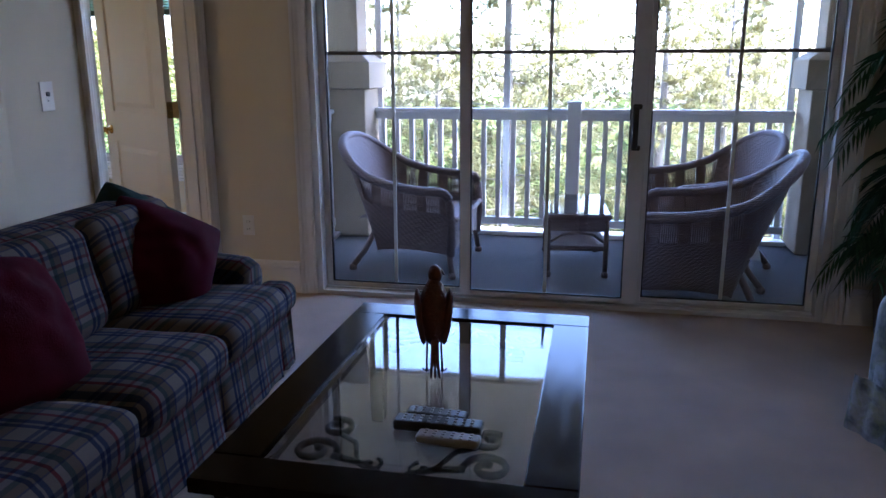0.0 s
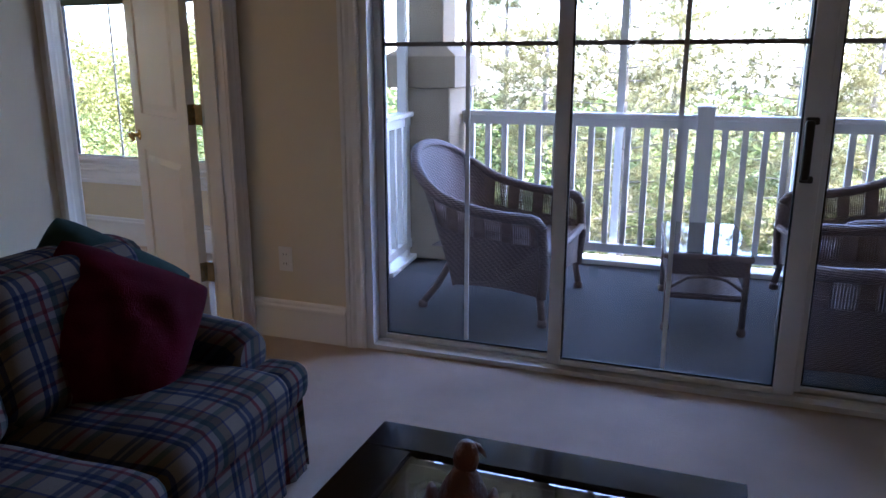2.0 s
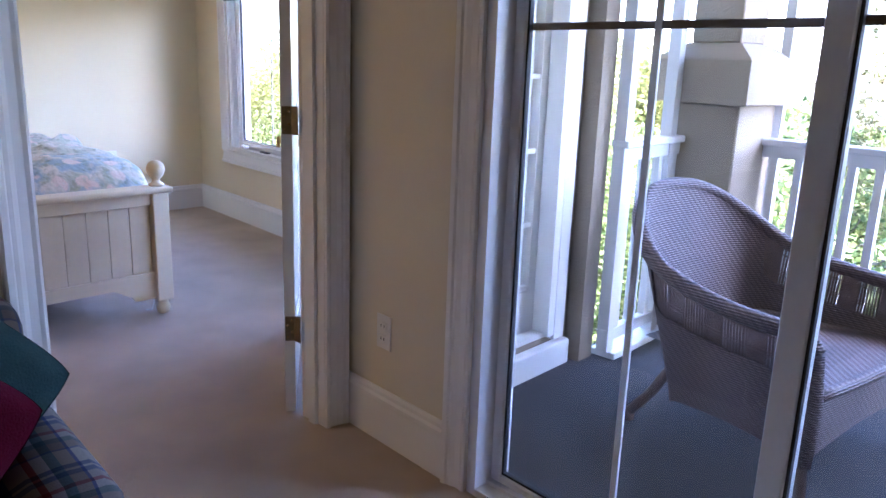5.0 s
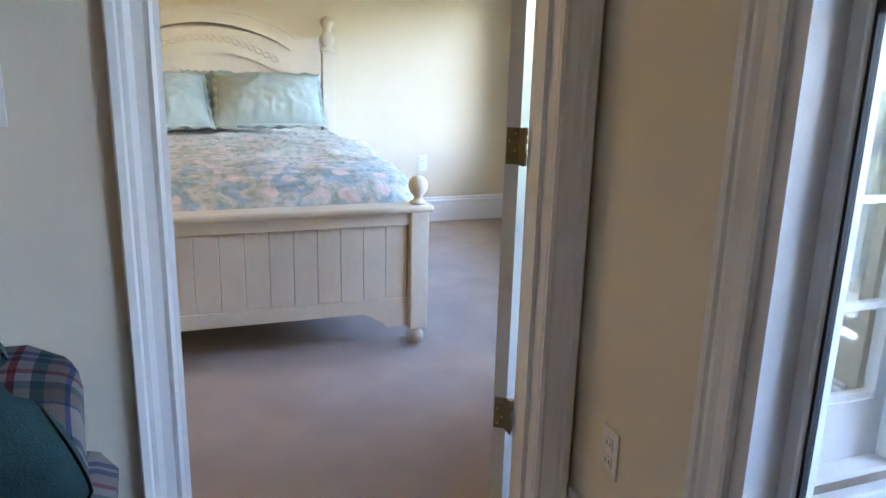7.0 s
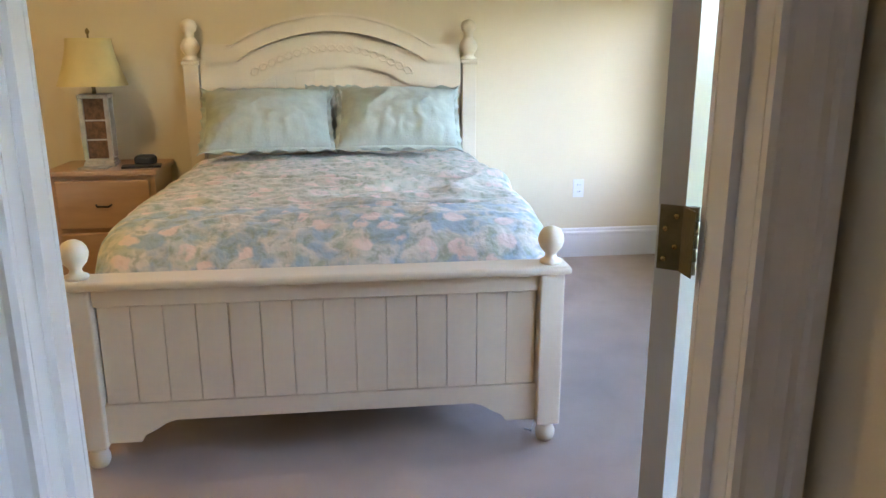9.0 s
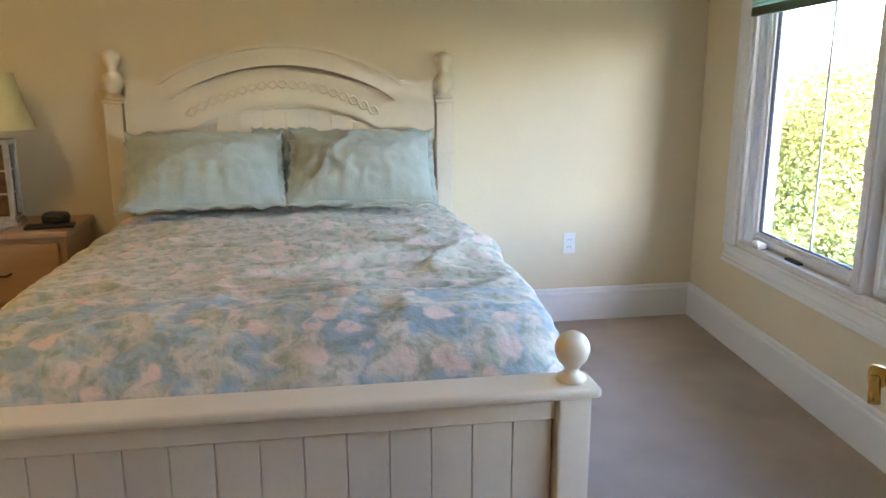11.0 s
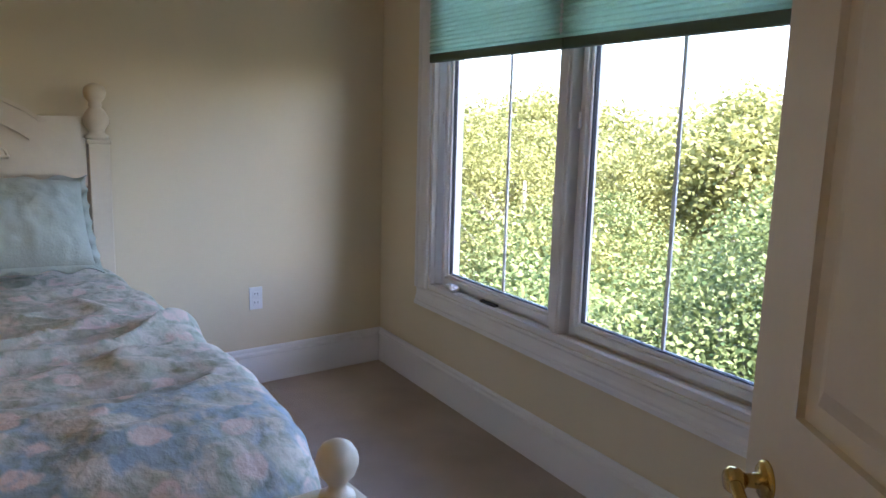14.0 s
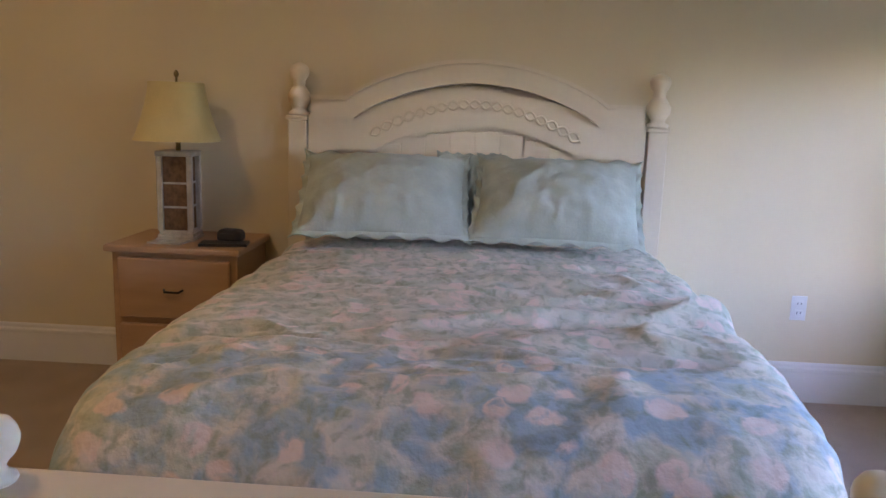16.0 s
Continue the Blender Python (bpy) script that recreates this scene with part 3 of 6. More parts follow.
baseboard(V((BEND_X - WEST_T, BED_S, 0)), V((BEND_X - WEST_T, BEND_Y, 0)), (-1, 0, 0), 0.215)
baseboard(V((LIV_E, LIV_S, 0)), V((LIV_E, -0.02, 0)), (-1, 0, 0))

# casings and jambs of the bedroom door
for x, out in ((0.0, (1, 0, 0)), (-WEST_T, (-1, 0, 0))):
    bm = bmesh.new()
    casing_leg(bm, (x, DOOR_S, 0.001), (x, DOOR_S, 2.05), out, (0, 1, 0))
    casing_leg(bm, (x, DOOR_N, 0.001), (x, DOOR_N, 2.05), out, (0, -1, 0))
    casing_leg(bm, (x, DOOR_S - 0.095, 2.05), (x, DOOR_N + 0.095, 2.05), out, (0, 0, -1))
    one("trim_door_casing", skew(bm), M_TRIM, "white fluted casing round the bedroom doorway", "door casing")
bm = bmesh.new()
box(bm, -WEST_T + 0.002, DOOR_S - 0.018, 0.001, -0.002, DOOR_S, 2.05)
box(bm, -WEST_T + 0.002, DOOR_N, 0.001, -0.002, DOOR_N + 0.018, 2.05)
box(bm, -WEST_T + 0.002, DOOR_S, 2.032, -0.002, DOOR_N, 2.05)
for y0, y1 in ((DOOR_S, DOOR_S + 0.012), (DOOR_N - 0.012, DOOR_N)):
    box(bm, -0.075, y0, 0.001, -0.040, y1, 2.032)
one("trim_door_jamb", skew(bm), M_TRIM, "white painted jamb and stop of the bedroom doorway", "door jamb")


# ---- bedroom door: raised panels, hung open into the bedroom ----
def panel_door(at, w=0.83, h=2.02, t=0.036):
    d = thing("door_1", at, "ivory painted panel door standing open into the bedroom", "door", kind="structure")
    bm = bmesh.new()
    st = 0.13
    rails = [0.0, 0.22, 0.83, 1.01, 1.86, h]
    box(bm, 0, 0, 0.012, st, t, h)
    box(bm, w - st, 0, 0.012, w, t, h)
    for a, b in ((0.012, rails[1]), (rails[2], rails[3]), (rails[4], h)):
        box(bm, st, 0, a, w - st, t, b)
    part("leaf", bm, M_DOOR, d)
    for z0, z1 in ((rails[1], rails[2]), (rails[3], rails[4])):
        for x0, x1 in ((st, w - st),):
            bm = bmesh.new()
            box(bm, x0, 0.011, z0, x1, t - 0.011, z1)
            for sgn, y in ((1, t - 0.011), (-1, 0.011)):
                a, b = 0.028, 0.055
                o = [(x0 + a, z0 + a), (x1 - a, z0 + a), (x1 - a, z1 - a), (x0 + a, z1 - a)]
                i = [(x0 + b, z0 + b), (x1 - b, z0 + b), (x1 - b, z1 - b), (x0 + b, z1 - b)]
                ov = [bm.verts.new((x, y, z)) for x, z in o]
                iv = [bm.verts.new((x, y + sgn * 0.009, z)) for x, z in i]
                for k in range(4):
                    bm.faces.new((ov[k], ov[(k + 1) % 4], iv[(k + 1) % 4], iv[k]))
                bm.faces.new(iv)
            part("panel", bm, M_DOOR, d)
    for sgn, y in ((1, t), (-1, 0.0)):
        m = Matrix.Translation((w - 0.07, y, 0.897)) @ Matrix.Rotation(-sgn * math.pi / 2, 4, "X") @ Matrix.Scale(0.78, 4)
        bm = bmesh.new()
        lathe(bm, [(0.036, 0.0), (0.036, 0.004), (0.030, 0.010), (0.014, 0.013), (0.012, 0.035), (0.016, 0.040), (0.022, 0.048), (0.023, 0.062), (0.017, 0.070), (0.004, 0.072)], seg=24)
        b2 = bmesh.new()
        tube(b2, [(0, 0, 0.056), (-0.025, 0, 0.060), (-0.050, 0.012, 0.060), (-0.062, 0.030, 0.058)], 0.011, 10)
        merge(bm, b2)
        part("handle", bm, M_BRASS, d, "polished brass lever handle", at=m)
    for z in (0.325, 1.04, 1.80):
        bm = bmesh.new()
        box(bm, -0.003, -0.005, z - 0.045, 0.0, t - 0.003, z + 0.045, 0.0012)
        for k in range(5):
            tube(bm, [(-0.006, -0.013, z - 0.046 + 0.0186 * k), (-0.006, -0.013, z - 0.0285 + 0.0186 * k)], 0.0075, 12)
        hg = part("hinge", bm, M_HINGE, d, "antique brass butt hinge")
        for sy, sz in ((0.010, 0.030), (0.024, 0.012), (0.010, -0.012), (0.024, -0.030)):
            bm = bmesh.new()
            lathe(bm, [(0.004, 0.0), (0.0038, 0.0008), (0.001, 0.0012)], seg=8)
            part("screw", bm, M_BRASS, hg, at=pose(-0.003, sy, z + sz, 0, -90, 0))
    return d


HINGE = (-0.153, DOOR_N - 0.009, 0.0)
panel_door(pose(*HINGE, 0, 0, 141.7))
hj = thing("hinge_leaves", pose(0, 0, 0), "antique brass hinge leaves screwed to the white jamb", "hinge", kind="structure")
for z in (0.325, 1.04, 1.80):
    part("hinge_leaf", bx(-0.150, DOOR_N - 0.014, z - 0.045, -0.1155, DOOR_N - 0.0115, z + 0.045, r=0.0008), M_HINGE, hj)


# ---- sliding glass door ----
def sliding_door():
    d = thing("door_2", NORTH_TURN, "white framed sliding glass door to the balcony, closed", "sliding door", kind="structure")
    bm = bmesh.new()
    for a in ((SL_W, 0.002, -0.02, SL_W + 0.035, 0.148, SL_H), (SL_E - 0.035, 0.002, -0.02, SL_E, 0.148, SL_H), (SL_W + 0.035, 0.002, SL_H - 0.04, SL_E - 0.035, 0.148, SL_H),
              (SL_W + 0.035, 0.002, -0.019, SL_E - 0.035, 0.148, 0.022), (SL_W + 0.035, 0.052, 0.022, SL_E - 0.035, 0.058, 0.034), (SL_W + 0.035, 0.100, 0.022, SL_E - 0.035, 0.106, 0.034)):
        box(bm, *a)
    part("door_frame", bm, M_ALU, d)
    spans = ((SL_W + 0.035, 1.475, 0.085, 0.035, 0.055), (1.425, 2.375, 0.040, 0.055, 0.075), (2.325, SL_E - 0.035, 0.085, 0.075, 0.035))
    for k, (x0, x1, y, ws, we) in enumerate(spans):
        p = part("sash", bmesh.new(), M_ALU, d)
        bm = bmesh.new()
        box(bm, x0, y - 0.017, 0.034, x0 + ws, y + 0.017, SL_H - 0.042, 0.003)
        box(bm, x1 - we, y - 0.017, 0.034, x1, y + 0.017, SL_H - 0.042, 0.003)
        box(bm, x0 + ws, y - 0.016, 0.034, x1 - we, y + 0.016, 0.058, 0.003)
        box(bm, x0 + ws, y - 0.016, SL_H - 0.10, x1 - we, y + 0.016, SL_H - 0.042, 0.003)
        bm.to_mesh(p.data)
        bm.free()
        g = bmesh.new()
        a0, a1, z0, z1 = x0 + ws, x1 - we, 0.058, SL_H - 0.10
        for b in ((a0, y - 0.007, z0, a0 + 0.007, y + 0.007, z1), (a1 - 0.007, y - 0.007, z0, a1, y + 0.007, z1), (a0, y - 0.007, z0, a1, y + 0.007, z0 + 0.008), (a0, y - 0.007, z1 - 0.008, a1, y + 0.007, z1)):
            box(g, *b)
        part("gasket", g, M_GASKET, p)
        pane = part("pane", bx(a0, y - 0.003, z0, a1, y + 0.003, z1), M_GLASS, p)
        pane.visible_shadow = False
        mx = (a0 + a1) / 2
        part("muntin", bx(mx - 0.009, y + 0.004, z0, mx + 0.009, y + 0.012, z1), M_ALU, p)
        part("muntin", bx(a0, y + 0.0045, 1.327, a1, y + 0.0125, 1.345), M_DARK_ALU, p, "dark horizontal muntin bar")
    bm = bmesh.new()
    box(bm, 2.306, -0.012, 0.86, 2.336, 0.022, 1.07, 0.008, 2)
    box(bm, 2.306, 0.004, 0.85, 2.350, 0.0225, 0.875, 0.004)
    box(bm, 2.306, 0.004, 1.055, 2.350, 0.0225, 1.08, 0.004)
    part("pull_handle", bm, M_BLACK, d, "black pull handle")
    return d


sliding_door()
bm = bmesh.new()
casing_leg(bm, (SL_W, 0, 0.001), (SL_W, 0, SL_H), (0, -1, 0), (1, 0, 0))
casing_leg(bm, (SL_E, 0, 0.001), (SL_E, 0, SL_H), (0, -1, 0), (-1, 0, 0))
casing_leg(bm, (SL_W - 0.095, 0, SL_H), (SL_E + 0.095, 0, SL_H), (0, -1, 0), (0, 0, -1))
north(one("trim_slider_casing", bm, M_TRIM, "white moulded casing round the sliding door", "door casing"))


# ---- bedroom window with three casements ----
def ring(bm, x0, x1, z0, z1, w, y0, y1, r=0.0):
    """A rectangular frame of width w between y0 and y1 of the wall's depth."""
    ya, yb = BED_N + y0, BED_N + y1
    box(bm, x0, ya, z0, x0 + w, yb, z1, r)
    box(bm, x1 - w, ya, z0, x1, yb, z1, r)
    box(bm, x0 + w, ya, z0, x1 - w, yb, z0 + w, r)
    box(bm, x0 + w, ya, z1 - w, x1 - w, yb, z1, r)
    return bm


WIN_UNIT = (WIN_E - WIN_W) / 3


def casement_window():
    w = thing("window_1", WINDOW_TURN, "white casement window of three lights looking on trees", "window", kind="structure")
    bm = bmesh.new()
    ring(bm, WIN_W, WIN_E, WIN_B, WIN_T, 0.022, 0.002, 0.168)
    ring(bm, WIN_W + 0.022, WIN_E - 0.022, WIN_B + 0.022, WIN_T - 0.022, 0.010, 0.020, 0.034, 0.003)
    part("window_frame", bm, M_TRIM, w)
    part("window_sill", bx(WIN_W + 0.024, BED_N - 0.006, WIN_B + 0.0225, WIN_E - 0.024, BED_N + 0.019, WIN_B + 0.030, r=0.003), M_TRIM, w)
    for k in (1, 2):
        x = WIN_W + k * WIN_UNIT
        bm = bx(x - 0.032, BED_N + 0.012, WIN_B + 0.022, x + 0.032, BED_N + 0.15, WIN_T - 0.022, r=0.004)
        box(bm, x - 0.020, BED_N + 0.004, WIN_B + 0.031, x + 0.020, BED_N + 0.012, WIN_T - 0.022, 0.003)
        part("mullion", bm, M_TRIM, w)
    for k in range(3):
        x0 = WIN_W + k * WIN_UNIT + (0.024 if k == 0 else 0.034)
        x1 = WIN_W + (k + 1) * WIN_UNIT - (0.024 if k == 2 else 0.034)
        z0, z1 = WIN_B + 0.024, WIN_T - 0.024
        if k == 0:
            x0 += 0.012
        bm = bmesh.new()
        ring(bm, x0, x1, z0, z1, 0.018, 0.062, 0.11)
        ring(bm, x0 + 0.018, x1 - 0.018, z0 + 0.018, z1 - 0.018, 0.030, 0.044, 0.11, 0.004)
        ring(bm, x0 + 0.048, x1 - 0.048, z0 + 0.048, z1 - 0.048, 0.014, 0.056, 0.10, 0.003)
        s = 0.062
        p = part("sash", bm, M_TRIM, w)
        part("gasket", ring(bmesh.new(), x0 + s, x1 - s, z0 + s, z1 - s, 0.004, 0.066, 0.084), M_GASKET, p, "thin dark glazing gasket")
        pane = part("pane", bx(x0 + s, BED_N + 0.072, z0 + s, x1 - s, BED_N + 0.078, z1 - s), M_GLASS, p)
        pane.visible_shadow = False
        mx = x0 + s + 0.44 if k == 0 else x0 + s + 0.40
        part("muntin", bx(mx - 0.007, BED_N + 0.079, z0 + s, mx + 0.007, BED_N + 0.086, z1 - s), M_ALU, p)
        part("muntin", bx(x0 + s, BED_N + 0.0795, 1.80, x1 - s, BED_N + 0.0865, 1.816), M_ALU, p)
        if k == 0:
            cx = x0 + 0.17
            bm = bmesh.new()
            box(bm, cx - 0.045, BED_N + 0.000, WIN_B + 0.0305, cx + 0.045, BED_N + 0.040, WIN_B + 0.060, 0.012, 3)
            tube(bm, [(cx + 0.01, BED_N + 0.008, WIN_B + 0.058), (cx + 0.03, BED_N - 0.006, WIN_B + 0.050), (cx + 0.06, BED_N - 0.010, WIN_B + 0.040)], 0.009, 8)
            part("crank_handle", bm, M_PLATE, p, "white folding crank handle")
            part("operator_arm", bx(cx + 0.24, BED_N + 0.020, WIN_B + 0.0305, cx + 0.36, BED_N + 0.040, WIN_B + 0.040), M_BLACK, p, "dark operator arm")
            part("lock_lever", bx(x1 - 0.030, BED_N + 0.026, 1.0, x1 - 0.018, BED_N + 0.0435, 1.09, r=0.003), M_PLATE, p)
        part("hinge_stay", bx(x0 + 0.020, BED_N + 0.030, 1.34, x0 + 0.032, BED_N + 0.0435, 1.40, r=0.003), M_PLATE, p)
    return w


casement_window()
bm = bmesh.new()
casing_leg(bm, (WIN_W, BED_N, WIN_B), (WIN_W, BED_N, WIN_T), (0, -1, 0), (1, 0, 0), 0.095)
casing_leg(bm, (WIN_E, BED_N, WIN_B), (WIN_E, BED_N, WIN_T), (0, -1, 0), (-1, 0, 0), 0.095)
casing_leg(bm, (WIN_W - 0.095, BED_N, WIN_T), (WIN_E + 0.095, BED_N, WIN_T), (0, -1, 0), (0, 0, -1), 0.095)
casing_leg(bm, (WIN_W - 0.095, BED_N, WIN_B), (WIN_E + 0.095, BED_N, WIN_B), (0, -1, 0), (0, 0, 1), 0.095)
bm.transform(WINDOW_TURN)
one("trim_window_casing", bm, M_TRIM, "white moulded casing round the bedroom window", "window casing")


def pleated_shade(x0, x1, zb=1.648, zt=2.118):
    s = thing("window_shade", WINDOW_TURN @ pose((x0 + x1) / 2, BED_N - 0.008, zb), "green pleated cellular shade pulled half up over the window", "window shade", "shades of the window")
    bm = bmesh.new()
    n, w = 22, x1 - x0
    for side in (1, -1):
        pts = []
        for i in range(2 * n + 1):
            z = 0.018 + (zt - zb - 0.05) * i / (2 * n)
            pts.append((side * (0.006 + (0.010 if i % 2 else 0.0)), z))
        rows = [[bm.verts.new((sx * w / 2, y, z)) for sx in (-1, 1)] for y, z in pts]
        for a, b in zip(rows, rows[1:]):
            bm.faces.new((a[0], a[1], b[1], b[0]))
    part("pleats", bm, M_SHADE_GREEN, s)
    part("bottom_rail", bx(-w / 2, -0.014, -0.022, w / 2, 0.014, 0.018, r=0.004), M_GREEN_RAIL, s, "dark green bottom rail")
    part("head_rail", bx(-w / 2, -0.018, zt - zb - 0.03, w / 2, 0.018, zt - zb + 0.01, r=0.004), M_GREEN_RAIL, s)
    return s


for k in range(3):
    pleated_shade(WIN_W + k * WIN_UNIT + (0.004 if k == 0 else 0.011), WIN_W + (k + 1) * WIN_UNIT - (0.004 if k == 2 else -0.003))
for k in (1, 2):
    bm = bmesh.new()
    xc = WIN_W + k * WIN_UNIT + 0.007
    tube(bm, [(xc, BED_N - 0.030, 2.11), (xc, BED_N - 0.030, 1.675)], 0.0022, 6)
    for i in range(20):
        lathe(bm, [(0.001, -0.009), (0.0062, -0.004), (0.0062, 0.004), (0.001, 0.009)], (xc, BED_N - 0.030, 1.69 + 0.0215 * i), 8)
    tagged(part("shade_cord", bm, M_PLATE, at=WINDOW_TURN), "white beaded cord hanging between two green shades", "cord", "cords of the shades")


# ---- wall plates ----
def wall_plate(at, label, kind_of, toggle=False):
    p = thing(kind_of, at, label, "wall plate" if toggle else "power outlet")
    part("plate", bx(-0.035, 0, -0.0575, 0.035, 0.006, 0.0575, r=0.002, seg=2), M_PLATE, p)
    if toggle:
        part("jack", bx(-0.010, 0.0062, 0.0, 0.010, 0.012, 0.018, r=0.002), M_BLACK, p, "dark jack")
        part("screw", bx(-0.003, 0.0062, -0.020, 0.003, 0.0075, -0.014), M_SILVER, p)
    else:
        for z in (-0.022, 0.022):
            s = part("socket", bx(-0.017, 0.0062, z - 0.014, 0.017, 0.009, z + 0.014, r=0.001), M_PLATE, p)
            part("slot", bx(-0.009, 0.0092, z - 0.004, -0.006, 0.0096, z + 0.006), M_SLOT, s)
            part("slot", bx(0.006, 0.0092, z - 0.004, 0.009, 0.0096, z + 0.006), M_SLOT, s)
    return p


wall_plate(NORTH_TURN @ pose(0.20, 0, 0.385, 0, 0, 180), "white duplex outlet low on the tan wall", "power_outlet")
wall_plate(pose(BED_X, 0.904, 0.449, 0, 0, -90), "white duplex outlet low on the wall beside the bed", "power_outlet")
wall_plate(pose(-0.115 * 1.13, -1.235, 1.158, 0, 0, -96.5), "white wall plate with a dark jack above the sofa", "wall_plate", True)


# ---- balcony ----
one("balcony_floor", aslant(bx(0.0, 0.15, DECK_Z - 0.25, 4.45, 2.56, DECK_Z)), M_DECK, "grey outdoor carpet of the balcony", "floor")
one("balcony_ceiling", aslant(bx(0.0, 0.15, 2.40, 4.45, 2.60, CEIL_Z + 0.2)), M_CEIL, "plain pale balcony ceiling", "ceiling")
one("wall_balcony_east", aslant(bx(4.25, 0.15, DECK_Z, 4.45, 2.10, 2.40)), M_STUCCO, "tan stucco wall at the east end of the balcony", "wall")


def glazed_door():
    """White door with narrow lights in the balcony's end wall."""
    d = thing("door_3", pose(0, 0, 0), "white glazed door in the end wall of the balcony", "door", kind="structure")
    bm = bmesh.new()
    for b in ((-0.12, BD_S + 0.002, 0.002, -0.075, BD_S + 0.095, BD_T - 0.002), (-0.12, BD_N - 0.095, 0.002, -0.075, BD_N - 0.002, BD_T - 0.002), (-0.12, BD_S + 0.095, 0.002, -0.075, BD_N - 0.095, 0.22), (-0.12, BD_S + 0.095, 1.86, -0.075, BD_N - 0.095, BD_T - 0.002)):
        box(bm, *b)
    part("leaf", bm, M_TRIM, d)
    pane = part("pane", bx(-0.10, BD_S + 0.095, 0.22, -0.095, BD_N - 0.095, 1.86), M_GLASS, d)
    for z in (0.22, 0.525, 0.86, 1.185, 1.51):
        part("muntin", bx(-0.112, BD_S + 0.095, z, -0.083, BD_N - 0.095, z + 0.022), M_TRIM, d)
    part("muntin", bx(-0.113, (BD_S + BD_N) / 2 - 0.011, 0.22, -0.082, (BD_S + BD_N) / 2 + 0.011, 1.86), M_TRIM, d)
    bm = bmesh.new()
    box(bm, -0.07, BD_S - 0.0, 0.003, 0.02, BD_S + 0.05, BD_T)
    box(bm, -0.07, BD_N - 0.05, 0.003, 0.02, BD_N, BD_T)
    box(bm, 0.001, BD_S - 0.08, DECK_Z + 0.13, 0.022, BD_S, BD_T + 0.06)
    box(bm, 0.001, BD_N, DECK_Z + 0.13, 0.022, BD_N + 0.08, BD_T + 0.06)
    part("door_frame", bm, M_TRIM, d)
    bm = bmesh.new()
    box(bm, 0.001, BD_S - 0.08, DECK_Z + 0.001, 0.055, BD_N + 0.09, DECK_Z + 0.125, 0.006)
    box(bm, -0.072, BD_S + 0.051, 0.001, 0.0, BD_N - 0.051, 0.02)
    part("threshold_step", bm, M_TRIM, d, "white painted threshold step")
    return d


glazed_door()


def pier(cx, cy, label):
    """Stucco pier with a sloped cap and a slimmer post standing on it."""
    p = thing("balcony_column", beyond(cx, cy, DECK_Z, -5.2), label, "column", "columns of the balcony")
    part("shaft", bx(-0.20, -0.20, 0, 0.20, 0.20, 1.235, r=0.008), M_STUCCO, p)
    bm = bmesh.new()
    rings = [[bm.verts.new((x * h, y * h, z)) for x, y in ((-1, -1), (1, -1), (1, 1), (-1, 1))] for h, z in ((0.252, 1.236), (0.26, 1.244), (0.26, 1.447), (0.252, 1.456), (0.14, 1.53))]
    for a, b in zip(rings, rings[1:]):
        for k in range(4):
            bm.faces.new((a[k], a[(k + 1) % 4], b[(k + 1) % 4], b[k]))
    bm.faces.new(rings[0][::-1])
    bm.faces.new(rings[-1])
    part("cap", bm, M_STUCCO, p)
    part("upper_post", bx(-0.13, -0.13, 1.53, 0.13, 0.13, 2.55, r=0.006), M_STUCCO, p)
    return p


pier(0.27, 2.30, "tan stucco balcony column with a sloped cap")
pier(4.05, 2.30, "tan stucco balcony column with a sloped cap")
RAIL_Y, RAIL_TOP = 2.43, 0.92


def railing(name, x0, x1, posts, at, label):
    """Balcony railing along local x: top and bottom rails, square balusters, posts."""
    r = thing(name, at, label, "railing", "railings of the balcony")
    top = RAIL_TOP - DECK_Z
    part("top_rail", bx(x0, -0.045, top - 0.035, x1, 0.045, top, r=0.006), M_RAIL, r)
    part("sub_rail", bx(x0, -0.02, top - 0.095, x1, 0.02, top - 0.036), M_RAIL, r)
    part("bottom_rail", bx(x0, -0.022, 0.085, x1, 0.022, 0.15, r=0.004), M_RAIL, r)
    proto = None
    n = int((x1 - x0) / 0.125)
    for i in range(n):
        x = x0 + (i + 0.6) * (x1 - x0) / n
        if any(abs(x - q) < 0.085 for q in posts):
            continue
        if proto is None:
            proto = part("baluster", bx(-0.019, -0.019, 0.15, 0.019, 0.019, top - 0.095), M_RAIL, r, at=pose(x, 0, 0))
        else:
            twin(proto, pose(x, 0, 0))
    for q in posts:
        bm = bx(q - 0.055, -0.055, 0.0, q + 0.055, 0.055, top + 0.045, r=0.004)
        box(bm, q - 0.062, -0.062, top + 0.045, q + 0.062, 0.062, top + 0.062, 0.006)
        part("post", bm, M_RAIL, r)
    return r


railing("railing", 0.47, 3.85, [2.17], pose(0, RAIL_Y, DECK_Z, 0, 0, -5.2), "white balcony railing with square balusters and a centre post")
railing("railing", 0.0, 0.60, [], pose(0.14, 1.502, DECK_Z, 0, 0, 90), "short white railing at the end of the balcony")
bm = bmesh.new()
box(bm, 0.47, 2.36, DECK_Z + 0.001, 3.85, 2.53, DECK_Z + 0.035, 0.004)
one("trim_balcony_curb", aslant(bm), M_RAIL, "white painted curb under the balcony railing", "curb")
one("trim_balcony_curb_west", bx(0.06, 1.525, DECK_Z + 0.001, 0.20, 2.10, DECK_Z + 0.035, r=0.004), M_RAIL, "white painted curb under the short railing", "curb")


def screen_post(x, y, w=0.05, d=0.04):
    y -= NORTH_SLOPE * max(0.0, x - 0.2)
    s = part("screen_post", bx(x - w / 2, y - d / 2, DECK_Z + 0.036, x + w / 2, y + d / 2, 2.40), M_ALU)
    return tagged(s, "slim white aluminium post of the balcony screen", "screen post", "posts of the balcony screen")


